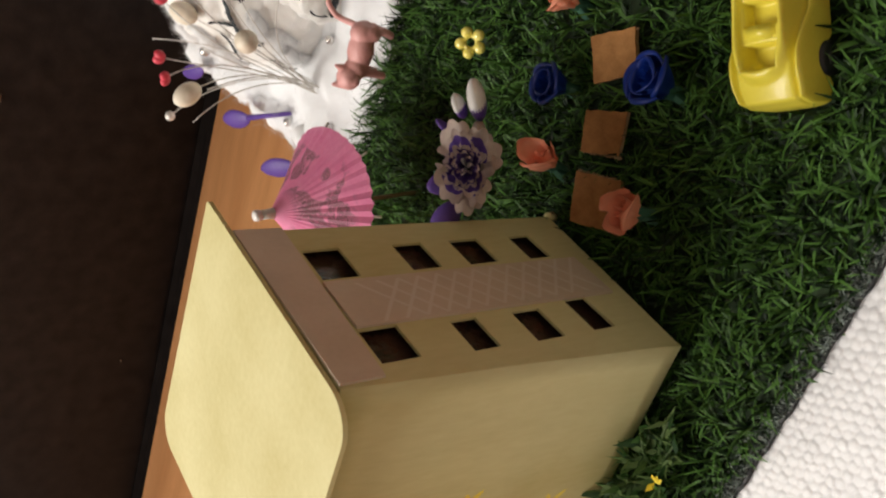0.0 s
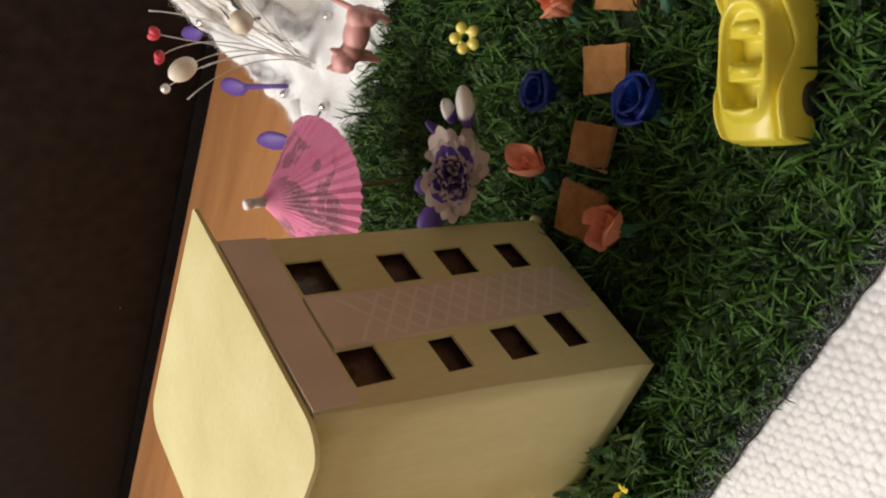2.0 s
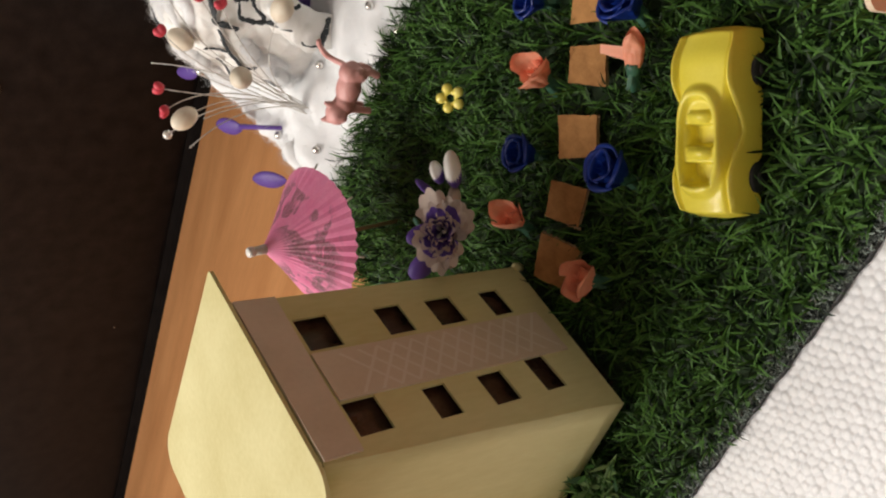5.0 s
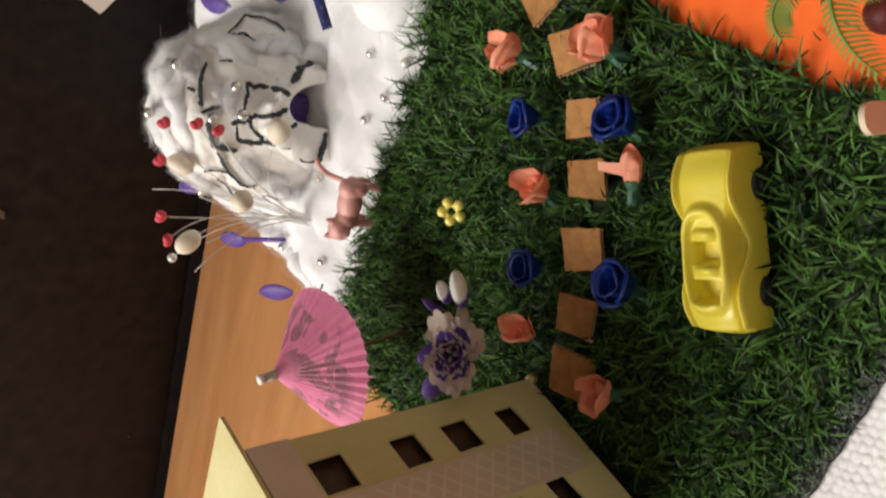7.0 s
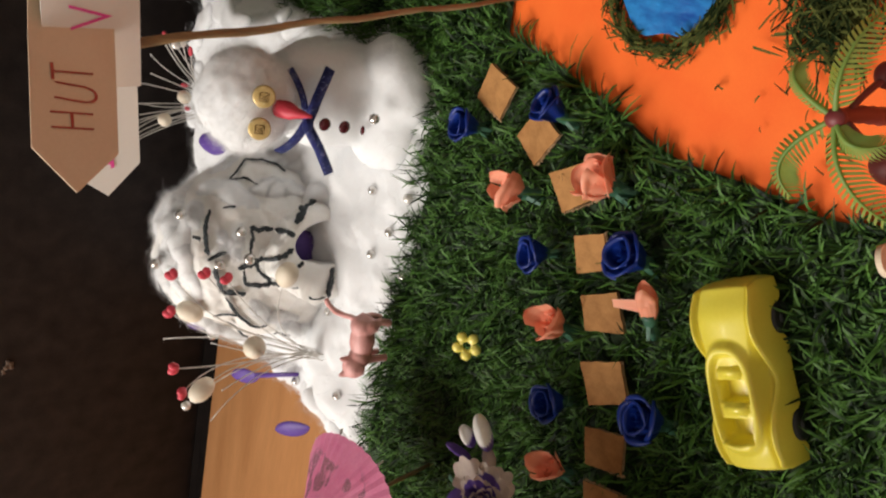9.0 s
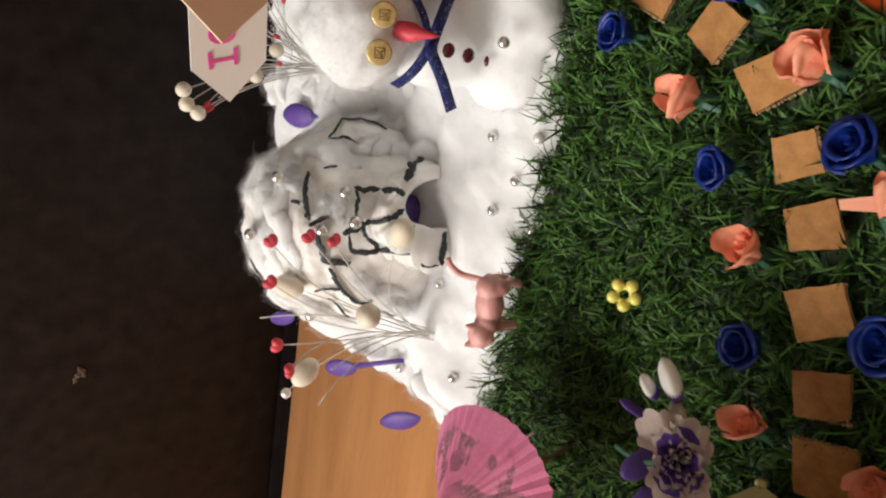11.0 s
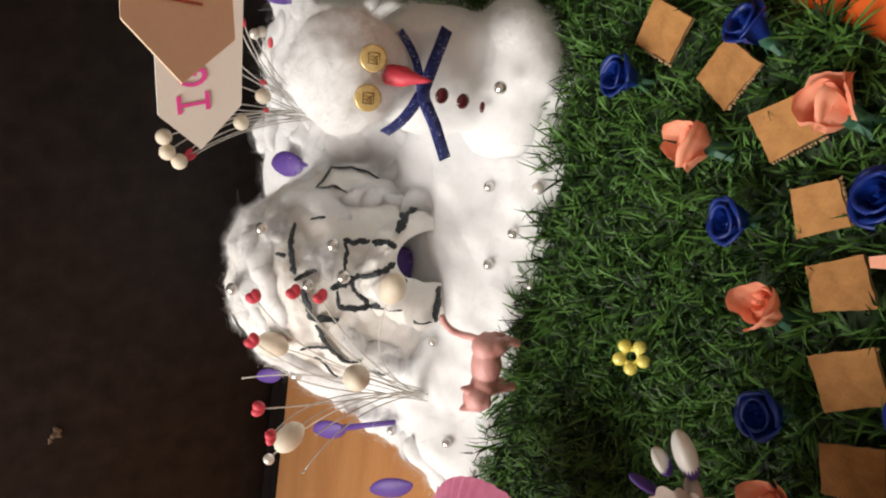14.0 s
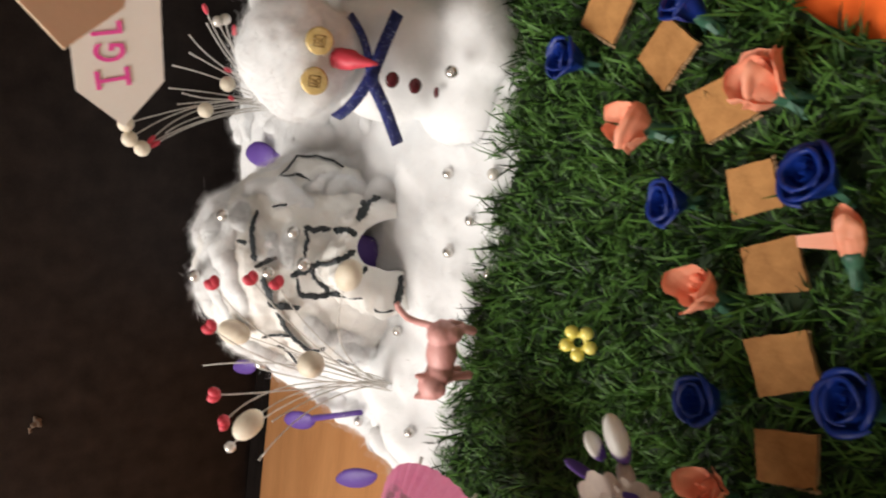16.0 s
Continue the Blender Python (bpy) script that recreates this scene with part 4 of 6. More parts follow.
tube(bm, [top * 0.991, top * 1.008, top * 1.022, top * 1.026], [0.0027, 0.0028, 0.0026, 0.0014], 12)
part("cap", bm, M["white"], PAR, "white tip")

# ---------------------------------------------------------------- purple and white cloth flower
FL = empty("cloth_flower", (-0.104, -0.006, MAT_Z), "ruffled lilac and purple artificial carnation on a short stem", "artificial flower")
FL.matrix_basis = pose(-0.1042, -0.0118, 0.0425, 46, 0, 38) @ Matrix.Diagonal((1.20, 0.96, 1.08, 1))
rr = random.Random(5)
for ring, (n, reach, up) in enumerate(((3, 0.0036, 0.0140), (4, 0.0066, 0.0150), (5, 0.0098, 0.0132), (6, 0.0126, 0.0095), (7, 0.0144, 0.0046))):
    for k in range(n):
        a0 = (k + 0.5 * (ring % 2)) * 2 * math.pi / n + rr.uniform(-0.7, 0.7)
        wd = math.pi / n * rr.uniform(1.15, 1.6)
        rch, upp = reach * rr.uniform(0.70, 1.15), up * rr.uniform(0.75, 1.25)
        ph = rr.uniform(0, 6)

        def ruffle(u, v):
            s_ = u * 2 - 1
            a = a0 + s_ * wd
            rad = 0.0012 + (rch - 0.0012) * v * (1.04 - 0.26 * abs(s_) ** 1.6) + 0.0018 * (abs(math.sin(u * 11 + ph)) - 0.6) * v ** 5
            return (rad * math.cos(a), rad * math.sin(a), upp * v ** 0.7 - 0.0008 * v * v * ring + 0.0044 * math.sin(u * 6 + ph) * v * v)
        bm = bmesh.new()
        vs = grid(bm, 33, 13, ruffle)
        for fc in bm.faces:
            fc.material_index = 1 if sum(1 for q in fc.verts if q in {x for c in vs for x in c[:(11, 11, 11, 10, 5)[ring]]}) == 4 else 0
        part("petal", bm, [M["lilac"], M["purple"]], FL)
for k in range(3):
    a = k * 2.2 + 0.4
    bm = bmesh.new()
    tube(bm, bend((0.0006 * math.cos(a), 0.0006 * math.sin(a), 0.003), (0.0012 * math.cos(a), 0.0012 * math.sin(a), 0.009), (0.0036 * math.cos(a), 0.0030 * math.sin(a), 0.0118), 6), [0.0005, 0.0006, 0.0008, 0.0009, 0.0008, 0.0003], 6)
    part("stamen", bm, M["white"], FL, "white stamen")
bm = bmesh.new()
ball(bm, (0, 0, -0.0045), (0.006, 0.006, 0.005), sub=2)
tube(bm, bend((0, 0, -0.004), (-0.004, 0.012, -0.022), (0.004, 0.020, -0.042), 8), 0.0011, 6)
part("stem", bm, M["tape_green"], FL)


def bud(name, at, to, r, mats, parent, label=""):
    """A pointed oval bud or petal from one point to another, two-toned towards its tip."""
    at, to = Vector(at), Vector(to)
    d = to - at
    bm = bmesh.new()
    q = Vector((0, 0, 1)).rotation_difference(d.normalized()).to_matrix()
    ball(bm, at + d * 0.5, (r, r * 0.6, d.length * 0.5), q, 3)
    for fc in bm.faces:
        c = fc.calc_center_median()
        fc.material_index = 1 if (c - at).dot(d) / d.length_squared > 0.45 else 0
    return part(name, bm, mats, parent, label)


FI = FL.matrix_basis.inverted()
for a, b, r, mats in (((-0.088, 0.000, 0.033), (-0.0725, 0.004, 0.041), 0.0066, [M["purple"], M["white"]]), ((-0.090, 0.006, 0.036), (-0.0825, 0.0115, 0.042), 0.0042, [M["purple"], M["white"]]),
                      ((-0.096, -0.003, 0.031), (-0.090, -0.002, 0.037), 0.0050, [M["lilac"], M["lilac"]]), ((-0.104, 0.012, 0.030), (-0.098, 0.020, 0.040), 0.0022, [M["purple"], M["purple"]]),
                      ((-0.118, 0.006, 0.024), (-0.126, 0.010, 0.042), 0.0045, [M["purple"], M["purple"]]), ((-0.130, 0.001, 0.028), (-0.144, 0.003, 0.038), 0.0052, [M["purple"], M["purple"]])):
    bud("bud", FI @ Vector(a), FI @ Vector(b), r, mats, FL, "purple bud with pale tip")

# ---------------------------------------------------------------- igloo
IC, IR, IH = Vector((-0.110, 0.256, -0.006)), 0.0600, 0.0880
FACE = math.atan2(-0.94, 0.34)


def igloo_point(a, e, off=0.0):
    """A point of the dome; a: turn from the doorway, e: height from 0 to 1."""
    th = FACE + a
    ring = math.cos(e * math.pi / 2) ** 0.85
    wob = noise.noise(Vector((math.cos(th) * 1.3, math.sin(th) * 1.3, e * 1.5)))
    rolls = 0.0022 * abs(math.sin(math.pi * (e * 4.0 + 0.55 * wob))) ** 0.65
    p = Vector((math.cos(th) * IR * ring, math.sin(th) * IR * ring, math.sin(e * math.pi / 2) * IH))
    n = Vector((p.x / IR ** 2, p.y / IR ** 2, p.z / IH ** 2)).normalized()
    w = IC + p
    return w + n * (rolls + 0.0026 * noise.fractal(w * 34, 1.0, 2.0, 3) + 0.0009 * noise.fractal(w * 150, 0.9, 2.0, 3) - 0.0020 * max(0.0, 0.22 - abs(noise.noise(w * 48))) + off)


ig = empty("igloo", (0, 0, 0), "cotton and tissue model igloo with black painted brick lines", "model igloo")
bm = bmesh.new()
grid(bm, 240, 96, lambda u, v: igloo_point(u * 2 * math.pi, v * 0.998), closed_u=True)
fwd, rgt = Vector((math.cos(FACE), math.sin(FACE), 0)), Vector((-math.sin(FACE), math.cos(FACE), 0))
DOOR = 0.0065  # the opening sits off the middle of its arch
gone = [vv for vv in bm.verts if (vv.co - IC).dot(fwd) > 0 and (((vv.co - IC).dot(rgt) - DOOR) / 0.0155) ** 2 + ((vv.co.z - IC.z) / 0.035) ** 2 < 1]
bmesh.ops.delete(bm, geom=gone, context="VERTS")
bmesh.ops.recalc_face_normals(bm, faces=bm.faces[:])
bm.normal_update()
roots = [(vv.co[:], vv.normal[:]) for vv in bm.verts]
part("dome", bm, M["tissue"], ig, "domed shell of creased cream tissue")
fuzz("cotton_fuzz", ig, [r[0] for r in roots], [r[1] for r in roots], 0.0030, 9000, 15)


def tunnel(u, v, r0, h0, d0, d1, rough, shift=0.0):
    a = math.pi * u
    w = IC + fwd * (d0 + (d1 - d0) * v) + rgt * (r0 * math.cos(a) + shift) + Vector((0, 0, h0 * math.sin(a) ** 0.8))
    crease = 0.35 * abs(noise.noise(w * 150)) + 0.25 * abs(noise.noise(w * 95 + Vector((5, 0, 0))))
    return w + (rgt * math.cos(a) + Vector((0, 0, math.sin(a)))) * rough * (noise.fractal(w * 60, 0.8, 2.0, 3) - crease)


bm = bmesh.new()
o = grid(bm, 84, 30, lambda u, v: tunnel(u, v, 0.0300, 0.0465, 0.034, 0.070, 0.0050))
i_ = grid(bm, 84, 30, lambda u, v: tunnel(u, v, 0.0145, 0.0330, 0.030, 0.0705, 0.0010, DOOR))
for k in range(83):
    bm.faces.new((o[k][29], o[k + 1][29], i_[k + 1][29], i_[k][29]))
bmesh.ops.recalc_face_normals(bm, faces=bm.faces[:])
part("doorway", bm, M["tissue"], ig, "arched doorway of creased cream tissue")


def stroke(pts_, w, seed):
    """An uneven brush stroke of black paint that follows the shell, ragged at its rims, dry here and there."""
    fine_ = [pts_[k].lerp(pts_[k + 1], t / 5) for k in range(len(pts_) - 1) for t in range(5)] + [pts_[-1]]
    n = len(fine_)
    bm = bmesh.new()
    rows_ = []
    for k, p in enumerate(fine_):
        d = (fine_[min(k + 2, n - 1)] - fine_[max(k - 2, 0)]).normalized()
        nn = (p - IC).normalized()
        s_ = d.cross(nn).normalized()
        ends = min(1.0, 0.45 + 6.0 * min(k, n - 1 - k) / n)
        p = p + s_ * 0.0010 * noise.noise(p * 130 + Vector((seed, 0, 0)))
        lo_ = w * ends * (0.46 + 0.30 * noise.noise(p * 300 + Vector((3, seed, 0))) + 0.22 * noise.noise(p * 900))
        hi_ = w * ends * (0.46 + 0.30 * noise.noise(p * 300 + Vector((0, 7, seed))) + 0.22 * noise.noise(p * 900 + Vector((4, 0, 0))))
        rows_.append([bm.verts.new(p - s_ * lo_ - nn * 0.0006), bm.verts.new(p + nn * 0.0004), bm.verts.new(p + s_ * hi_ - nn * 0.0006)])
    for a, b in zip(rows_, rows_[1:]):
        for c in range(2):
            bm.faces.new((a[c], b[c], b[c + 1], a[c + 1]))
    part("painted_line", bm, M["marker"], ig, "black painted brick line")


def along(pts_, n=24):
    """Even steps along a broken line of number pairs."""
    seg = [math.dist(a, b) for a, b in zip(pts_, pts_[1:])]
    out = []
    for k in range(n):
        d = sum(seg) * k / (n - 1)
        for (a, b), ln in zip(zip(pts_, pts_[1:]), seg):
            if d <= ln or (a, b) == (pts_[-2], pts_[-1]):
                t = min(1.0, d / max(ln, 1e-9))
                out.append((a[0] + (b[0] - a[0]) * t, a[1] + (b[1] - a[1]) * t))
                break
            d -= ln
    return out


# lines on the dome: turn from the doorway and height; then a width in metres
DOME_LINES = [
    ([(0.80, 0.55), (0.48, 0.61), (0.20, 0.62), (0.10, 0.62)], 0.0052), ([(0.46, 0.68), (0.36, 0.64)], 0.0030), ([(0.04, 0.62), (0.12, 0.52)], 0.0036),
    ([(-0.08, 0.59), (-0.44, 0.55), (-0.44, 0.44)], 0.0052), ([(-0.40, 0.52), (-0.46, 0.43)], 0.0062), ([(-0.50, 0.52), (-0.80, 0.44), (-0.96, 0.34), (-0.88, 0.28)], 0.0044),
    ([(-0.92, 0.55), (-0.80, 0.44)], 0.0026), ([(-1.02, 0.47), (-1.28, 0.32)], 0.0026), ([(-1.14, 0.20), (-1.28, 0.05)], 0.0046), ([(-1.26, 0.03), (-1.22, 0.0)], 0.0030),
    ([(1.04, 0.39), (1.28, 0.25), (1.08, 0.14), (0.92, 0.13)], 0.0026), ([(1.04, 0.38), (1.00, 0.32), (0.84, 0.28)], 0.0024), ([(-2.24, 0.83), (-1.72, 0.77)], 0.0040), ([(0.70, 0.48), (0.64, 0.42)], 0.0022)]
for k, (st, w) in enumerate(DOME_LINES):
    stroke([igloo_point(a, e, 0.0022) for a, e in along(st, 16)], w * 0.78, k)


def arch(u, q):
    """A point of the doorway: q from 0 to 1 runs over its top to the front, from 1 to 2 down the front face to the opening."""
    if q <= 1:
        return tunnel(u, q, 0.0312, 0.0478, 0.034, 0.0700, 0.0050)
    return tunnel(u, 1.0, 0.0300 - 0.0145 * (q - 1), 0.0465 - 0.0125 * (q - 1), 0.034, 0.0714, 0.0016, DOOR * (q - 1))


ARCH_LINES = [
    ([(0.05, 0.75), (0.14, 0.95), (0.24, 1.25)], 0.0076), ([(0.30, 0.65), (0.30, 1.0), (0.33, 1.7)], 0.0060), ([(0.30, 0.12), (0.28, 0.55)], 0.0046), ([(0.31, 0.16), (0.44, 0.34), (0.53, 0.12)], 0.0036),
    ([(0.50, 0.70), (0.49, 1.15), (0.51, 1.95)], 0.0050), ([(0.55, 0.0), (0.52, 0.30), (0.50, 0.72)], 0.0070), ([(0.56, 0.10), (0.65, 0.05), (0.67, 0.40), (0.66, 0.98)], 0.0050), ([(0.52, 0.48), (0.66, 0.60)], 0.0048),
    ([(0.67, 0.65), (0.76, 1.0)], 0.0022), ([(0.83, 1.05), (0.92, 1.12)], 0.0026), ([(0.95, 1.95), (0.93, 1.12)], 0.0066), ([(0.68, 1.75), (0.71, 2.0)], 0.0040)]
def outside(p):
    """Slides a point of the arch forward and up until it is clear of the dome."""
    for _ in range(60):
        d = p - IC
        if (math.hypot(d.x, d.y) / (IR + 0.006)) ** 2.2 + (max(0.0, d.z) / (IH + 0.006)) ** 2.2 > 1.0:
            break
        p = p + fwd * 0.0008 + Vector((0, 0, 0.0006))
    return p


for k, (st, w) in enumerate(ARCH_LINES):
    stroke([outside(arch(u, q)) for u, q in along(st, 14)], w * 0.62, k + 40)


def rope(pts_, r, seed, label="soft rolled strand of white cotton"):
    """A soft uneven roll of cotton along points."""
    bm = bmesh.new()
    n = len(pts_)
    tube(bm, pts_, [r * (0.25 + 0.75 * math.sin(math.pi * (k + 0.6) / (n + 0.2)) ** 0.45) * (1 + 0.25 * noise.noise(Vector((k * 0.35, seed, 0)))) for k in range(n)], 16)
    for vv in bm.verts:
        vv.co += noise.noise_vector(vv.co * 60 + Vector((seed, 0, 0))) * 0.0030 + noise.noise_vector(vv.co * 210 + Vector((0, seed, 0))) * 0.0014
    bm.normal_update()
    rts = [(vv.co[:], vv.normal[:]) for vv in bm.verts]
    ob = part("cotton_roll", bm, M["cotton"], ig, label)
    fuzz("cotton_fuzz", ob, [q[0] for q in rts], [q[1] for q in rts], 0.0046, 9000, seed)
    return ob


ROLLS = [
    ([(1.36, 0.55), (1.04, 0.46), (0.76, 0.37), (0.56, 0.31)], 0.0078), ([(0.96, 0.68), (0.48, 0.79), (-0.36, 0.74), (-0.88, 0.61)], 0.0072), ([(1.2, 0.77), (0.76, 0.91), (-0.68, 0.88), (-1.08, 0.73)], 0.0074),
    ([(1.0, 0.93), (0.0, 0.985), (-1.4, 0.92), (-1.88, 0.70)], 0.0078), ([(0.42, 0.45), (0.18, 0.47), (0.0, 0.47)], 0.0042), ([(-1.20, 0.60), (-1.42, 0.46), (-1.55, 0.24)], 0.0062), ([(1.00, 0.60), (0.66, 0.66)], 0.0062),
    ([(0.46, 0.53), (0.20, 0.545), (0.02, 0.53)], 0.0036), ([(-0.60, 0.40), (-0.75, 0.30), (-0.80, 0.16)], 0.0050), ([(-0.90, 0.22), (-1.02, 0.10), (-1.02, 0.02)], 0.0056), ([(1.5, 0.42), (1.72, 0.25), (1.9, 0.05)], 0.0074),
    ([(2.3, 0.86), (1.7, 0.62), (1.62, 0.48)], 0.0074), ([(-1.75, 0.62), (-1.85, 0.36), (-1.9, 0.1)], 0.0066), ([(2.5, 0.62), (2.2, 0.35), (2.1, 0.1)], 0.0074), ([(-2.3, 0.8), (-2.4, 0.5), (-2.4, 0.2)], 0.0074), ([(1.35, 0.20), (1.15, 0.10), (0.95, 0.04)], 0.0060),
    ([(1.60, 0.60), (1.35, 0.72), (1.0, 0.82)], 0.0068), ([(0.88, 0.30), (0.74, 0.20), (0.66, 0.08)], 0.0068)]
for k, (st, r_) in enumerate(ROLLS):
    rope([igloo_point(a, e + 0.010 * math.sin(t * 0.9 + k), -0.0034 if r_ > 0.007 else -0.0006) for t, (a, e) in enumerate(along(st))], r_, k + 30)
for k, (st, r_) in enumerate((([(0.36, 0.05), (0.24, 0.12), (0.14, 0.22)], 0.0064), ([(0.24, 0.0), (0.10, 0.06), (0.02, 0.25), (0.01, 0.45)], 0.0060), ([(0.98, 0.15), (1.0, 0.80)], 0.0046), ([(0.0, 0.05), (0.03, 0.35), (0.01, 0.70), (0.0, 0.95)], 0.0100))):
    rope([arch(u, q) for u, q in along(st, 18)], r_, k + 50, "fluffy strand of cotton along the doorway")


# ---------------------------------------------------------------- purple plastic spoons
def spoon(foot, tip, wide=0.0060, handle=True):
    foot, tip = Vector(foot), Vector(tip)
    d = (tip - foot)
    ln = d.length
    sp = empty("small_spoon", foot, "small purple plastic spoon stuck upright in the board edge", "plastic spoon", "purple spoons")
    q = Vector((0, 0, 1)).rotation_difference(d.normalized()).to_matrix()
    bl = 0.031
    bm = bmesh.new()

    def bowl(u, v):
        a, t = u * 2 * math.pi, v
        w = wide * math.sin(math.pi * min(1.0, t * 0.985 + 0.01)) ** 0.6
        dep = 0.16 if math.sin(a) > 0 else 0.40
        return tuple(q @ Vector((w * math.cos(a), w * dep * math.sin(a), ln - bl + t * bl)))
    grid(bm, 24, 16, bowl, closed_u=True)
    part("bowl", bm, M["purple"], sp)
    if handle:
        bm = bmesh.new()
        tube(bm, [q @ Vector((0, 0, -0.008)), q @ Vector((0, 0, (ln - bl) * 0.5)), q @ Vector((0, 0, ln - bl + 0.002))], [0.0015, 0.0017, 0.0021], 8)
        part("handle", bm, M["purple"], sp)
    return sp


spoon((-0.191, 0.215, 0.006), (-0.2235, 0.271, 0.020), 0.0072)
spoon((-0.201, 0.167, 0.004), (-0.2250, 0.2025, 0.020), 0.0072, False)
spoon((-0.185, 0.285, 0.012), (-0.2240, 0.350, 0.022), 0.0060, False)
spoon((-0.058, 0.300, 0.006), (-0.0705, 0.352, 0.020), 0.0085)
spoon((0.034, 0.360, 0.004), (0.041, 0.374, 0.030), 0.0085)
sp = spoon((-0.098, 0.214, -0.012), (-0.098, 0.2225, 0.0225), 0.0150)

# ---------------------------------------------------------------- snowman
sm = empty("snowman", (0.02, 0.18, 0), "cotton wool snowman with gold button eyes and blue ribbon scarf", "snowman")
sm_parts = (("body", [((0.0175, 0.1885, 0.0185), (0.0305, 0.033, 0.040)), ((0.0285, 0.1610, -0.0040), (0.026, 0.030, 0.019)), ((0.0060, 0.1660, -0.0040), (0.028, 0.029, 0.015)), ((0.0400, 0.1480, 0.0030), (0.012, 0.013, 0.012)), ((0.0355, 0.1825, 0.0345), (0.0105, 0.018, 0.020))]),
            ("head", [((0.0155, 0.1825, 0.0700), (0.0270, 0.0245, 0.0250))]))
for nm, lumps in sm_parts:
    bm = bmesh.new()
    roots = []
    for at, rad in lumps:
        ball(bm, at, rad, sub=5, bumpy=0.0030, freq=34)
        for vv in bm.verts:
            vv.co += (vv.co - Vector(at)).normalized() * 0.0008 * noise.fractal(vv.co * 190, 0.8, 2.0, 3)
    bm.normal_update()
    roots = [(vv.co[:], vv.normal[:]) for vv in bm.verts]
    pt = part(nm, bm, M["cotton"], sm, "round ball of fluffy white cotton")
    if len(lumps) > 1:
        rm = pt.modifiers.new("remesh", "REMESH")
        rm.mode, rm.voxel_size, rm.use_smooth_shade = "VOXEL", 0.0016, True
        smo = pt.modifiers.new("smooth", "SMOOTH")
        smo.factor, smo.iterations = 0.5, 30
    fuzz("cotton_fuzz", pt, [r[0] for r in roots], [r[1] for r in roots], 0.0055, 24000, 21)
    fuzz("stray_fibre", pt, [r[0] for r in roots], [r[1] for r in roots], 0.0075, 3000, 22, 0.00003)


def coin(name, at, normal, r, h, mat_, parent, label):
    at, normal = Vector(at), Vector(normal).normalized()
    bm = bmesh.new()
    tube(bm, [at - normal * h, at + normal * h * 0.6, at + normal * h], [r, r, r * 0.86], 28)
    ob = part(name, bm, mat_, parent, label)
    return ob


for nm, at in (("eye", (0.0248, 0.1565, 0.0750)), ("eye", (0.0090, 0.1550, 0.0768))):
    e = coin(nm, at, (at[0] - 0.0165, -0.8, 0.35), 0.0056, 0.0010, M["gold"], sm, "round gold button eye")
    nn = Vector((at[0] - 0.0165, -0.8, 0.35)).normalized()
    sx = nn.cross(Vector((0, 0, 1))).normalized()
    sy = sx.cross(nn)
    for k in range(4):
        a = Vector(at) + nn * 0.0011 + sx * (0.0030 * math.cos(k * 1.57 + 0.8)) + sy * (0.0030 * math.sin(k * 1.57 + 0.8))
        b = Vector(at) + nn * 0.0011 + sx * (0.0030 * math.cos(k * 1.57 + 2.37)) + sy * (0.0030 * math.sin(k * 1.57 + 2.37))
        bm = bmesh.new()
        tube(bm, [a, b], 0.00028, 5)
        part("emboss", bm, M["emboss"], e, "worn dark line")
    mid = Vector(at) + nn * 0.0011
    for a, b in ((-0.0012, 0.0018), (0.0006, -0.0016), (0.0014, 0.0012)):
        bm = bmesh.new()
        tube(bm, [mid + sx * a - sy * 0.0016, mid + sx * b * 0.6 + sy * 0.0015], 0.00026, 5)
        part("emboss", bm, M["emboss"], e, "worn dark line")
bm = bmesh.new()
tube(bm, bend((0.0180, 0.1595, 0.0650), (0.0185, 0.1495, 0.0625), (0.0185, 0.1425, 0.0555), 8), [0.0042, 0.0046, 0.0043, 0.0038, 0.0031, 0.0023, 0.0014, 0.0005], 14)
for vv in bm.verts:
    vv.co += noise.noise_vector(vv.co * 260) * 0.0007
part("nose", bm, M["red"], sm, "pointed red clay nose")
for at in ((0.0110, 0.1515, 0.0420), (0.0085, 0.1530, 0.0290), (0.0055, 0.1550, 0.0160)):
    bm = bmesh.new()
    ball(bm, at, ((0.0035, 0.0017, 0.0034) if at[2] > 0.025 else (0.0026, 0.0012, 0.0012)), sub=3)
    part("button", bm, M["maroon"], sm, "dark red glass button")


settle(sm)


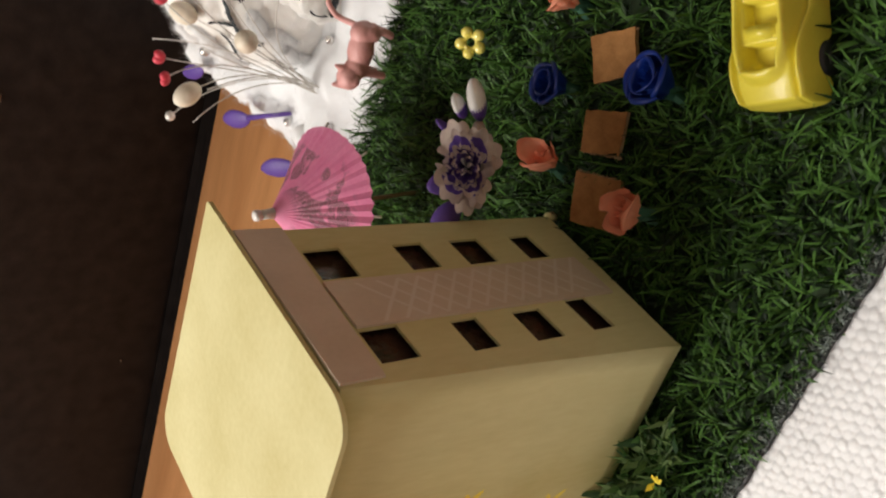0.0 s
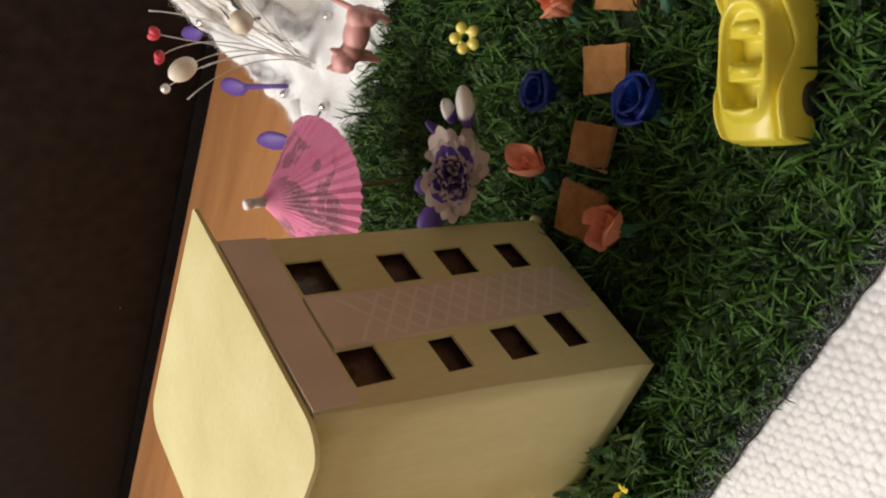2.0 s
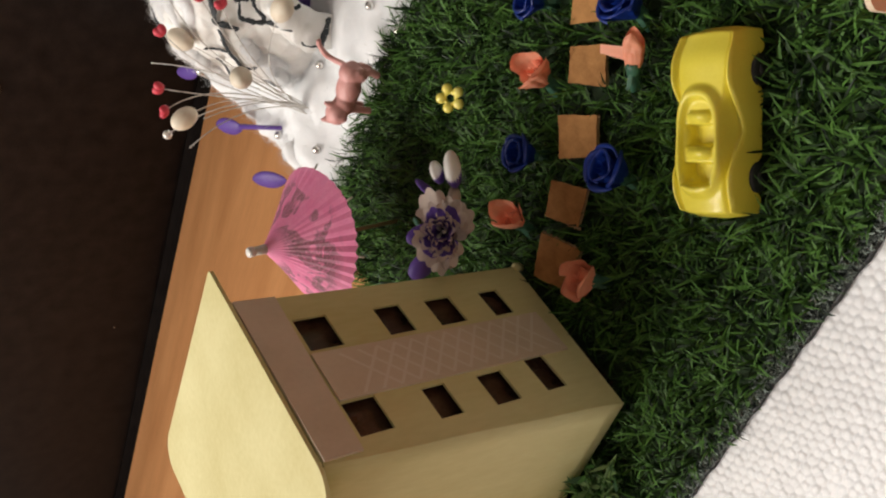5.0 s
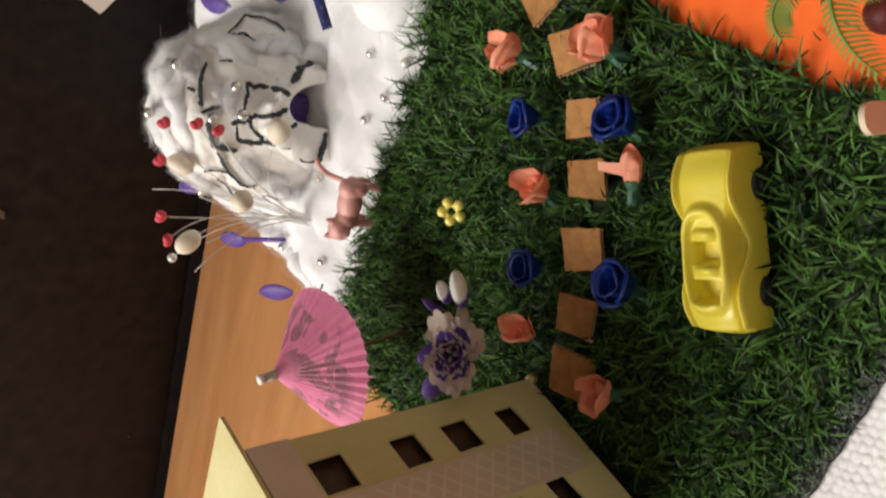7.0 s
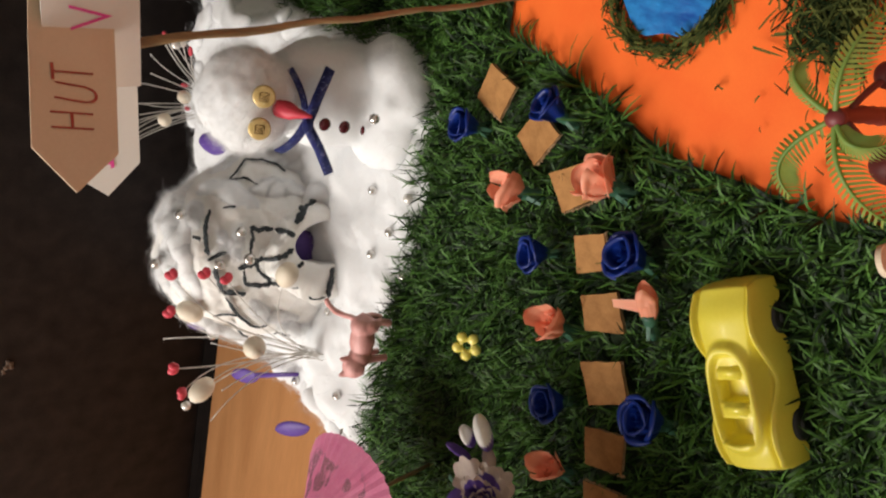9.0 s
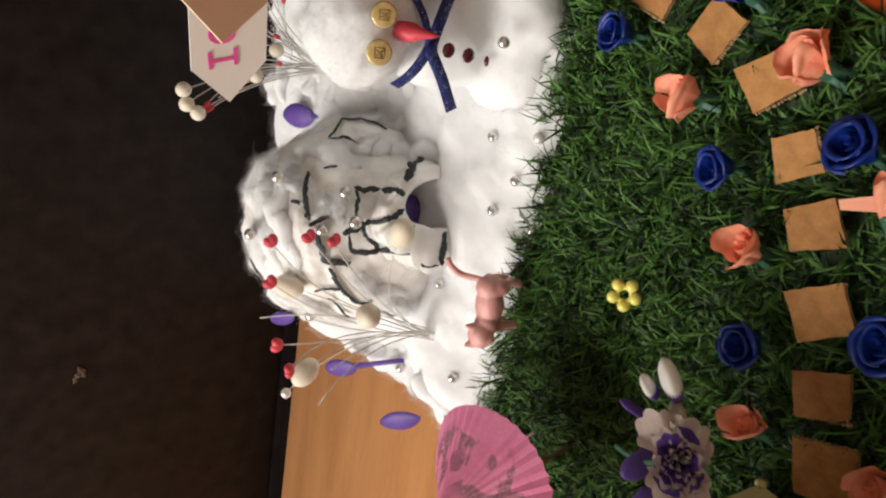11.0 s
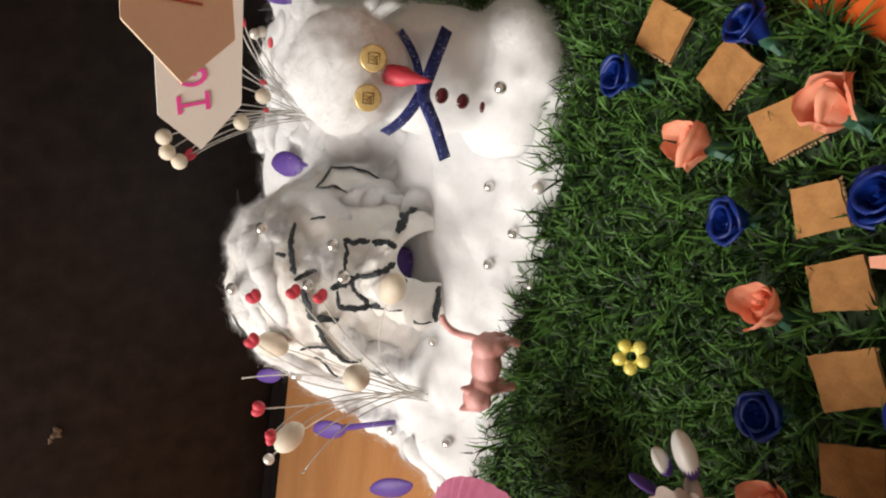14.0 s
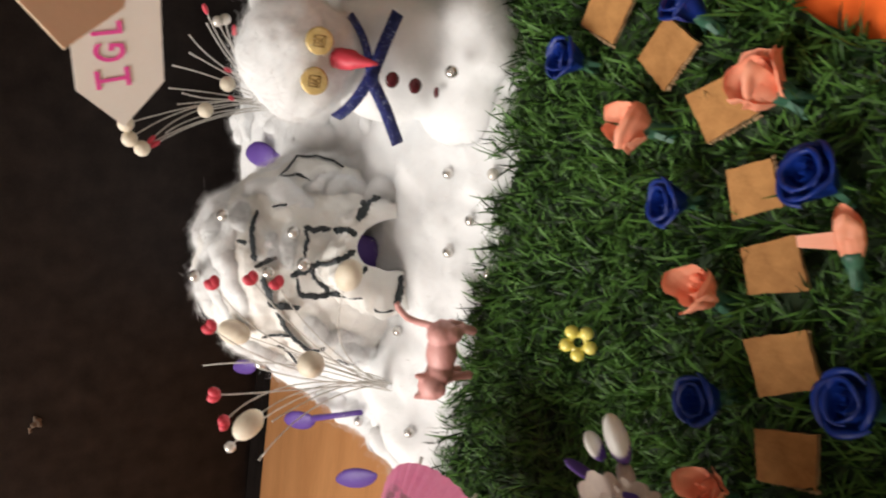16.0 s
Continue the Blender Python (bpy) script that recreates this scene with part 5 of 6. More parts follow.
def ribbon(name, pts, width, facing, mat_, parent, label="", thick=0.0004):
    pts = [Vector(p) for p in pts]
    bm = bmesh.new()
    rows_ = []
    for k, p in enumerate(pts):
        d = (pts[min(k + 1, len(pts) - 1)] - pts[max(k - 1, 0)]).normalized()
        s_ = d.cross(Vector(facing)).normalized() * width * 0.5
        nn = s_.cross(d).normalized() * thick
        rows_.append([bm.verts.new(p - s_ - nn), bm.verts.new(p + s_ - nn), bm.verts.new(p + s_ + nn), bm.verts.new(p - s_ + nn)])
    for a, b in zip(rows_, rows_[1:]):
        for k in range(4):
            bm.faces.new((a[k], a[(k + 1) % 4], b[(k + 1) % 4], b[k]))
    bm.faces.new(rows_[0][::-1])
    bm.faces.new(rows_[-1])
    bmesh.ops.recalc_face_normals(bm, faces=bm.faces[:])
    ob = part(name, bm, mat_, parent, label)
    rr = random.Random(name + str(width) + str(pts[-1].x))
    # glitter flakes as tiny pale diamonds, the sparkle put into their colour
    bm = bmesh.new()
    for _ in range(int(40 * sum((b - a).length for a, b in zip(pts, pts[1:])) / 0.03)):
        k = rr.randrange(len(pts) - 1)
        d = (pts[k + 1] - pts[k]).normalized()
        s_ = d.cross(Vector(facing)).normalized()
        nn = s_.cross(d).normalized()
        nn = nn if nn.dot(Vector(facing)) > 0 else -nn
        c = pts[k].lerp(pts[k + 1], rr.random()) + s_ * width * rr.uniform(-0.42, 0.42) + nn * (thick + 0.0003)
        w = rr.uniform(0.00016, 0.00042)
        tip_ = nn * rr.uniform(-0.0001, 0.0001)
        bm.faces.new([bm.verts.new(q) for q in (c - s_ * w + tip_, c - d * w, c + s_ * w - tip_, c + d * w)])
    part("glitter_specks", bm, M["speck"], ob, "pale blue glitter specks with their sparkle painted in", smooth=False, kind="stuff")
    return ob


nk = Vector((0.0115, 0.1510, 0.0530))
sc = empty("ribbon_scarf", nk, "dark blue glitter ribbon tied round the snowman's neck", "ribbon scarf")
ribbon("tail", [(0, 0, 0), (-0.0132, 0.0005, -0.0090), (-0.0285, 0.002, -0.0180)], 0.0054, (0, -1, 0.3), M["glitter"], sc)
ribbon("tail", [(0, 0, 0), (0.0130, 0.003, -0.0065), (0.0265, 0.008, -0.0150)], 0.0054, (0, -1, 0.3), M["glitter"], sc)
ribbon("loop", bend((0, 0.001, 0), (-0.012, 0.003, 0.004), (-0.0195, 0.0150, 0.0065), 8), 0.0050, (-0.3, -1, 0.2), M["glitter"], sc)
ribbon("loop", bend((0, 0.001, 0), (0.014, 0.004, -0.001), (0.0235, 0.0185, 0.0020), 8), 0.0034, (0.3, -1, 0.7), M["glitter"], sc)
bm = bmesh.new()
ball(bm, (0, -0.0012, 0), (0.0036, 0.0016, 0.0032), sub=3)
part("knot", bm, M["glitter"], sc)

# ---------------------------------------------------------------- cat figure
bm = bmesh.new()
ball(bm, (0.000, 0, 0.0112), (0.0125, 0.0074, 0.0072), sub=3)
ball(bm, (0.0092, 0, 0.0110), (0.0066, 0.0074, 0.0078), sub=3)
ball(bm, (-0.010, -0.0006, 0.0125), (0.0064, 0.0066, 0.0068), sub=3)
# the head is turned to the board's near side
ball(bm, (-0.0150, -0.0010, 0.0165), (0.0072, 0.0068, 0.0066), sub=3)
ball(bm, (-0.0155, -0.0060, 0.0150), (0.0034, 0.0030, 0.0026), sub=2)
for s_ in (1, -1):
    tube(bm, [(-0.0150 + s_ * 0.0042, 0.0002, 0.0195), (-0.0150 + s_ * 0.0056, 0.0012, 0.0252)], [0.0030, 0.0008], 8)
    ball(bm, (0.0100, s_ * 0.0050, 0.0088), (0.0050, 0.0030, 0.0056), sub=2)
    tube(bm, [(0.010, s_ * 0.0040, 0.009), (0.0124, s_ * 0.0048, 0.003), (0.0100, s_ * 0.0048, -0.004)], [0.0034, 0.0024, 0.0022], 8)
    tube(bm, [(-0.011, s_ * 0.0034, 0.010), (-0.0115, s_ * 0.0040, 0.003), (-0.0125, s_ * 0.0040, -0.004)], [0.0030, 0.0022, 0.0021], 8)
tube(bm, bend((0.0125, 0.003, 0.0140), (0.0128, 0.009, 0.0165), (0.0135, 0.0130, 0.0200), 8) + bend((0.0135, 0.0130, 0.0200), (0.0145, 0.0165, 0.0235), (0.0225, 0.0165, 0.0275), 6)[1:], 0.0016, 8)
for vv in bm.verts:
    vv.co += noise.noise_vector(vv.co * 190) * 0.0007
cat = thing("cat_figure", bm, M["cat"], "small dull pink clay cat figure with raised tail", "figurine")
rm = cat.modifiers.new("remesh", "REMESH")
rm.mode, rm.voxel_size, rm.use_smooth_shade = "VOXEL", 0.0007, True
smo = cat.modifiers.new("smooth", "SMOOTH")
smo.factor, smo.iterations = 0.5, 2
cat.matrix_basis = pose(-0.1100, 0.1268, 0.0050, 0, 0, 6) @ Matrix.Scale(0.98, 4)


# ---------------------------------------------------------------- wire sprays with berries
def spray(name, base, items, label, group, seed):
    rr = random.Random(seed)
    base = Vector(base)
    sp = empty(name, base, label, "berry spray", group)
    mean = (sum((Vector(at) for _, at in items), Vector()) / len(items) - base).normalized()
    for kind, at in items:
        at = Vector(at) - base
        foot = Vector((rr.uniform(-0.003, 0.003), rr.uniform(-0.003, 0.003), -0.004))
        ahead = (mean * 0.75 + at.normalized() * 0.25).normalized()
        mid = foot + ahead * at.length * 0.50 + (at - foot) * 0.16 + Vector((rr.uniform(-0.009, 0.009), rr.uniform(-0.008, 0.008), rr.uniform(-0.008, 0.008)))
        bm = bmesh.new()
        swing = foot + ahead * at.length * 0.28 + Vector((rr.uniform(-0.003, 0.003), rr.uniform(-0.003, 0.003), 0.0))
        tube(bm, [foot * (1 - t) ** 3 + swing * 3 * t * (1 - t) ** 2 + mid * 3 * t * t * (1 - t) + at * t ** 3 for t in (i / 19 for i in range(20))], 0.00036, 6)
        w = part("wire", bm, M["wire"], sp, "thin grey wire")
        d = (at - mid).normalized()
        q = Vector((0, 0, 1)).rotation_difference(d).to_matrix()
        bm = bmesh.new()
        if kind == "heart":
            ball(bm, at + q @ Vector((0.0012, 0, 0.0015)), (0.0026, 0.0023, 0.0034), q @ Euler((0, 0.5, 0)).to_matrix(), 3)
            ball(bm, at + q @ Vector((-0.0012, 0, 0.0015)), (0.0026, 0.0023, 0.0034), q @ Euler((0, -0.5, 0)).to_matrix(), 3)
            part("heart_bead", bm, M["red"], w, "red clay heart")
        elif kind == "egg":
            ball(bm, at, (0.0064, 0.0064, 0.0090), q, 3)
            part("berry", bm, M["ivory"], w, "ivory oval berry")
        elif kind == "round":
            ball(bm, at, 0.0042, sub=3)
            part("berry", bm, M["ivory"], w, "ivory round berry")
        elif kind == "pearl":
            ball(bm, at, 0.0030, sub=3)
            part("pearl", bm, M["pearl"], w, "white pearl bead")
        elif kind == "leaf":
            ball(bm, at, (0.0014, 0.0014, 0.0034), q, 2)
            part("bead", bm, M["red"], w, "small red bead")
        else:
            ball(bm, at, 0.0007, sub=1)
            part("wire_end", bm, M["wire"], w)
    return sp


spray("berry_spray", (-0.160, 0.187, 0.006), [
    ("heart", (-0.1020, 0.2170, 0.0910)), ("heart", (-0.0940, 0.1990, 0.0790)), ("heart", (-0.0930, 0.1880, 0.0710)), ("heart", (-0.1198, 0.2060, 0.0954)),
    ("heart", (-0.1452, 0.1872, 0.0991)), ("heart", (-0.1485, 0.1691, 0.1019)), ("egg", (-0.1321, 0.2241, 0.0766)), ("egg", (-0.1220, 0.1590, 0.0660)),
    ("egg", (-0.1690, 0.1930, 0.0800)), ("egg", (-0.0829, 0.1666, 0.0456)), ("pearl", (-0.1905, 0.2090, 0.0822)), ("end", (-0.1500, 0.2268, 0.0909)),
    ("end", (-0.1755, 0.1712, 0.0831)), ("end", (-0.1250, 0.1750, 0.0560)), ("end", (-0.1450, 0.2050, 0.0700)), ("end", (-0.1550, 0.1700, 0.0780))],
    "spray of thin grey wires with ivory berries and red hearts", "berry sprays", 2)
spray("berry_spray", (-0.0295, 0.304, 0.016), [
    ("round", (-0.0347, 0.2790, 0.1161)), ("round", (-0.0425, 0.2790, 0.1142)), ("round", (-0.0476, 0.2790, 0.1079)), ("round", (-0.0275, 0.2790, 0.0751)), ("round", (-0.0135, 0.2790, 0.0635)),
    ("pearl", (0.0186, 0.2790, 0.0701)), ("pearl", (0.0199, 0.2790, 0.0662)), ("leaf", (-0.0455, 0.2790, 0.1015)), ("leaf", (-0.0209, 0.2790, 0.0611)), ("leaf", (-0.0060, 0.2790, 0.0636)),
    ("leaf", (0.0146, 0.2790, 0.0609)), ("leaf", (-0.0431, 0.2790, 0.1032)), ("leaf", (0.0245, 0.2760, 0.0780)), ("end", (-0.0055, 0.2840, 0.0910)), ("end", (-0.0155, 0.2740, 0.0960)), ("end", (-0.0255, 0.2840, 0.0880)), ("end", (0.0095, 0.2890, 0.0810)), ("end", (-0.0405, 0.2840, 0.0940)), ("end", (0.0165, 0.2840, 0.0740)), ("end", (-0.0205, 0.2890, 0.0840)), ("end", (0.0025, 0.2740, 0.0860))],
    "spray of pale wires with round ivory berries and red beads", "berry sprays", 6)

# ---------------------------------------------------------------- loose beads on the snow and igloo
for k, (x, y) in enumerate(((-0.0350, 0.1650), (-0.0269, 0.1324), (-0.0521, 0.1433), (-0.0730, 0.1578), (-0.0743, 0.1293), (0.0170, 0.1400), (-0.1745, 0.1615), (-0.1290, 0.1900), (-0.1950, 0.2120))):
    bm = bmesh.new()
    ball(bm, (0, 0, 0), 0.0029, sub=3)
    b = thing("bead", bm, M["pearl" if k == 1 else "silver"], "cream pearl bead resting on the cotton snow" if k == 1 else "small shiny silvery bead resting on the cotton snow", "bead", "beads on the snow")
    b.location = (x, y, 0.0200 if x > 0 else snow_z(x, y) + 0.0016)
for a, e, off_ in ((0.84, 0.68, 0.008), (0.32, 0.43, 0.005), (-0.04, 0.56, 0.003), (-0.12, 0.94, 0.008), (-1.44, 0.47, 0.007)):
    bm = bmesh.new()
    ball(bm, (0, 0, 0), 0.0033, sub=3)
    b = thing("bead", bm, M["silver"], "shiny silvery bead set on the igloo shell", "bead", "beads on the igloo")
    b.location = igloo_point(a, e, off_)
bm = bmesh.new()
ball(bm, (0, 0, 0), 0.0038, sub=3)
b = thing("bead", bm, M["silver"], "shiny silvery bead glued above the igloo doorway", "bead", "beads on the igloo")
b.location = outside(arch(0.49, 0.42)) + Vector((0, 0, 0.002))

# ---------------------------------------------------------------- signpost
post = empty("signpost", (0.0925, 0.0808, -0.010), "thin wooden stick signpost with three paper arrow boards", "signpost")
ptop = Vector((0.0670 - 0.0910 - 0.004, -0.002, 0.168 + 0.010 + 0.030))
bm = bmesh.new()
tube(bm, [ptop * (t / 30) + Vector((0.0005 * math.sin(t * 0.9), 0.0004 * math.sin(t * 1.3), 0)) for t in range(-1, 31)], [0.0009 + 0.00092 * t / 30 + 0.00030 * noise.noise(Vector((t * 0.7, 3, 0))) for t in range(-1, 31)], 12)
for vv in bm.verts:
    vv.co += noise.noise_vector(Vector((vv.co.x * 700, vv.co.y * 700, vv.co.z * 90))) * 0.00045
part("stick", bm, M["stick"], post, "bare brown wooden stick")


def arrow(root, tip, half, mat_, letters, ink, size, label, bold=-0.00035, squeeze=0.7):
    """A paper arrow board from its root end to its tip, both (x, y, z); letters are (character, distance from the root, rise, turn)."""
    root, tip = Vector(root), Vector(tip)
    d = tip - root
    ln = d.length
    s_ = 1 if d.x > 0 else -1
    ex = d.normalized() * s_
    up = (Vector((0, 0, 1)) - ex * ex.z).normalized()
    nrm = ex.cross(up)
    m = Matrix(((ex.x, up.x, nrm.x, 0), (ex.y, up.y, nrm.y, 0), (ex.z, up.z, nrm.z, 0), (0, 0, 0, 1)))
    m = Matrix.Translation(root - Vector(post.location)) @ m
    neck = (ln - half * 1.05) * s_
    bm = bmesh.new()
    pts_ = [(0, -half), (neck * 0.5, -half * 1.01), (neck, -half), (ln * s_, 0), (neck, half * 0.99), (neck * 0.4, half * 1.015), (0, half)]
    slab(bm, pts_ if s_ > 0 else pts_[::-1], -0.0003, 0.0003, m)
    ob = part("arrow_board", bm, mat_, post, label, smooth=False)
    for ch, along, rise, turn in letters:
        place = m @ Matrix.Translation((along * s_, rise, 0.0006)) @ Matrix.Rotation(radians(turn), 4, "Z")
        lettering("letter", ch, size, place @ Matrix.Diagonal((squeeze, 1, 1, 1)), ink, ob, bold)
        if ch == "I" and bold > 0:
            bm = bmesh.new()
            for z_ in (-0.36, 0.34):
                box(bm, (-size * 0.12, z_ * size - 0.0007, -0.0001), (size * 0.36, z_ * size + 0.0007, 0.0001), m=place)
            part("serif", bm, ink, ob, smooth=False)
    return ob


arrow((0.0790, 0.0900, 0.1755), (0.0005, 0.1100, 0.1638), 0.0128, M["white_card"], [("I", 0.0670, 0.0022, 4), ("G", 0.0606, 0.0022, -3), ("L", 0.0525, 0.0022, 2), ("O", 0.0452, 0.0010, 0), ("O", 0.0378, 0.0010, 0)], M["ink_pink"], 0.0122, "white card arrow with pink lettering", 0.0002)
arrow((0.0880, 0.0848, 0.1845), (0.0315, 0.0440, 0.1948), 0.0127, M["kraft"], [("H", 0.0513, 0.0000, 2), ("U", 0.0423, -0.0010, -4), ("T", 0.0350, -0.0004, 3)], M["ink_red"], 0.0195, "kraft paper arrow with red lettering", -0.0004, 0.52)
arrow((0.0550, 0.0745, 0.1800), (0.1330, 0.0765, 0.1830), 0.0150, M["white_card"], [("V", 0.0190, -0.0005, 2), ("I", 0.0300, 0.0, 0), ("L", 0.0362, 0.0, 2), ("L", 0.0446, 0.0, -2), ("A", 0.0524, 0.0, 0)], M["ink_pink"], 0.0200, "white card arrow with pink lettering", -0.0003, 0.7)

# ---------------------------------------------------------------- pond with grass clippings
pond = empty("pond", (0.1180, 0.0045, BOARD_Z + 0.003), "small blue foil pond ringed with dry grass clippings", "pond")
pts = [(0.0242 * (1 + 0.06 * math.sin(3 * a + 1) + 0.05 * math.sin(7 * a)) * math.cos(a), 0.0230 * (1 + 0.05 * math.sin(2 * a)) * math.sin(a)) for a in (k * math.pi / 20 for k in range(40))]
bm = bmesh.new()
c0 = bm.verts.new((0, 0, 0.001))
prev = [c0] * 40
for ring in range(1, 7):
    cur = [bm.verts.new((x * ring / 6, y * ring / 6, 0.001 + 0.0012 * noise.noise(Vector((x * ring * 60, y * ring * 60, 3))))) for x, y in pts]
    for k in range(40):
        j = (k + 1) % 40
        bm.faces.new((c0, cur[k], cur[j]) if ring == 1 else (prev[k], cur[k], cur[j], prev[j]))
    prev = cur
part("water", bm, M["water"], pond, "crinkled blue foil water")
rng = np.random.default_rng(21)


def clippings(name, spots_, parent, label, long_=1.0):
    v_, f_ = [], []
    for x, y, z, a in spots_:
        ln, w = rng.uniform(0.004, 0.012) * long_, rng.uniform(0.0002, 0.0005)
        d = np.array([math.cos(a), math.sin(a), rng.normal(0, 0.2)]) * ln / 2
        s_ = np.array([-math.sin(a), math.cos(a), rng.normal(0, 0.4)]) * w
        c = np.array([x, y, z])
        v_ += [c - d - s_, c - d + s_, c - s_ + [0, 0, 0.0006], c + s_ + [0, 0, 0.0006], c + d - s_ * 0.3, c + d + s_ * 0.3]
        k = len(v_) - 6
        f_ += [(k, k + 1, k + 3, k + 2), (k + 2, k + 3, k + 5, k + 4)]
    return field(name, np.array(v_), np.array(f_), M["blade_dry"], parent, label)


sp_ = []
for _ in range(900):
    a = rng.uniform(0, 2 * math.pi)
    r = 1.06 + abs(rng.normal(0, 0.13))
    sp_.append((0.0242 * r * math.cos(a), 0.0235 * r * math.sin(a), rng.uniform(0.0, 0.004), a + math.pi / 2 + rng.normal(0, 0.5)))
clippings("grass_ring", sp_, pond, "ring of dry green clippings")
heap = empty("clipping_heap", (0.1210, -0.0640, BOARD_Z + 0.003), "small heap of dry green clippings on the orange sheet", "grass heap")
clippings("heaped_grass", [(rng.normal(0, 0.0105), rng.normal(0, 0.0085), abs(rng.normal(0, 0.003)), rng.uniform(0, 6.3)) for _ in range(800)], heap, "heaped dry green clippings")
for k in range(10):
    a = k * 0.63 + rng.uniform(-0.2, 0.2)
    c = Vector((0.013 * math.cos(a) * rng.uniform(0.3, 1.1), 0.011 * math.sin(a) * rng.uniform(0.3, 1.1), 0.005))
    d = Vector((math.cos(a + rng.uniform(-1, 1)), math.sin(a + rng.uniform(-1, 1)), rng.uniform(-0.3, 0.2))) * 0.0065
    bm = bmesh.new()
    tube(bm, bend(c - d, c + Vector((0, 0, 0.001)), c + d, 6), [0.0003, 0.0005, 0.0005, 0.0005, 0.0004, 0.0001], 4)
    part("blade", bm, M["blade_dry"], heap)
scatter = empty("loose_clippings", (0.09, -0.02, BOARD_Z + 0.003), "few loose green clippings scattered on the orange sheet", "grass clippings")
clippings("scattered_grass", [(rng.uniform(-0.022, 0.0), rng.normal(-0.015, 0.02), 0.0006, rng.uniform(0, 6.3)) for _ in range(9)], scatter, "loose clippings", 0.5)

# ---------------------------------------------------------------- toy palm
palm = empty("toy_palm", (0.0990, -0.1035, BOARD_Z + 0.002), "green plastic toy palm tree with maroon trunk and coconuts", "toy palm")
crown = Vector((0.0, 0.0, 0.0493 - BOARD_Z - 0.002))
bm = bmesh.new()
tube(bm, [crown * (t / 19) + Vector((0.0006 * math.sin(t * 0.5), 0, 0)) for t in range(20)], [0.0030 - 0.00005 * t + (0.0003 if t % 2 else 0) for t in range(20)], 10)
ball(bm, crown, (0.0030, 0.0030, 0.0026), sub=2)
ball(bm, (0, 0, 0.0006), (0.010, 0.010, 0.0016), sub=3)
part("trunk", bm, M["trunk"], palm, "ringed maroon trunk")
FRONDS = (((0.0139, 0.0024, 0.0085), (0.0290, -0.0005, -0.0060), 0.0085), ((0.0045, 0.0130, 0.0060), (0.0105, 0.0155, -0.0010), 0.0050),
          ((-0.0150, 0.0150, 0.0030), (-0.0240, 0.0044, -0.0007), 0.0075), ((-0.0150, -0.0055, 0.0060), (-0.0235, -0.0205, -0.0110), 0.0085), ((-0.0075, -0.0070, 0.0060), (-0.0018, -0.0145, -0.0040), 0.0060))
for mid_, end_, leaf_ in FRONDS:
    spine = bend(crown, crown + Vector(mid_) * 1.15, crown + Vector(end_), 22)
    bm = bmesh.new()
    tube(bm, spine, [0.0009 - 0.000033 * i for i in range(22)], 6)
    for i in range(2, 21):
        d = (spine[i + 1] - spine[i - 1]).normalized()
        sd = d.cross(Vector((0, 0, 1))).normalized()
        wl = 1.0 * leaf_ * math.sin(math.pi * (i + 2) / 25) ** 0.6
        for s_ in (1, -1):
            q = spine[i] + sd * s_ * wl * 0.66 + d * 0.0024 + Vector((0, 0, -wl * 0.62))
            h_ = (spine[i] + q) / 2 + sd * s_ * wl * 0.16
            bm.faces.new([bm.verts.new(w) for w in (spine[i] - d * 0.0005, spine[i] + d * 0.0005, h_ + d * 0.0005, q, h_ - d * 0.0003)])
    part("frond", bm, M["palm"], palm, "light green plastic frond with comb leaflets")
for end_, r_ in (((-0.0094, -0.0120, -0.0150), 0.0058), ((0.0115, -0.0005, -0.0200), 0.0040)):
    bm = bmesh.new()
    tube(bm, bend(crown - Vector((0, 0, 0.004)), crown + Vector(end_) * 0.6 + Vector((0, 0, 0.003)), crown + Vector(end_), 8), 0.0010, 6)
    ball(bm, crown + Vector(end_), (r_, r_, r_ * 1.15), sub=3)
    part("coconut", bm, M["trunk"], palm, "maroon coconut on a stalk")

# ---------------------------------------------------------------- wooden ice stick standing in the grass
bm = bmesh.new()
pts = [(-0.0048, -0.012), (0.0048, -0.012)] + [(0.0048 * math.cos(a), 0.022 + 0.0048 * math.sin(a)) for a in (k * math.pi / 12 for k in range(13))]
slab(bm, pts, -0.0009, 0.0009, Matrix.Rotation(math.pi / 2, 4, "X"))
ice = thing("ice_stick", bm, M["popsicle"], "flat pale wooden ice stick with rounded end, stuck in the grass", "wooden stick", smooth=False)
ice.matrix_basis = pose(0.0605, -0.1190, -0.001, 0, 0, 35)

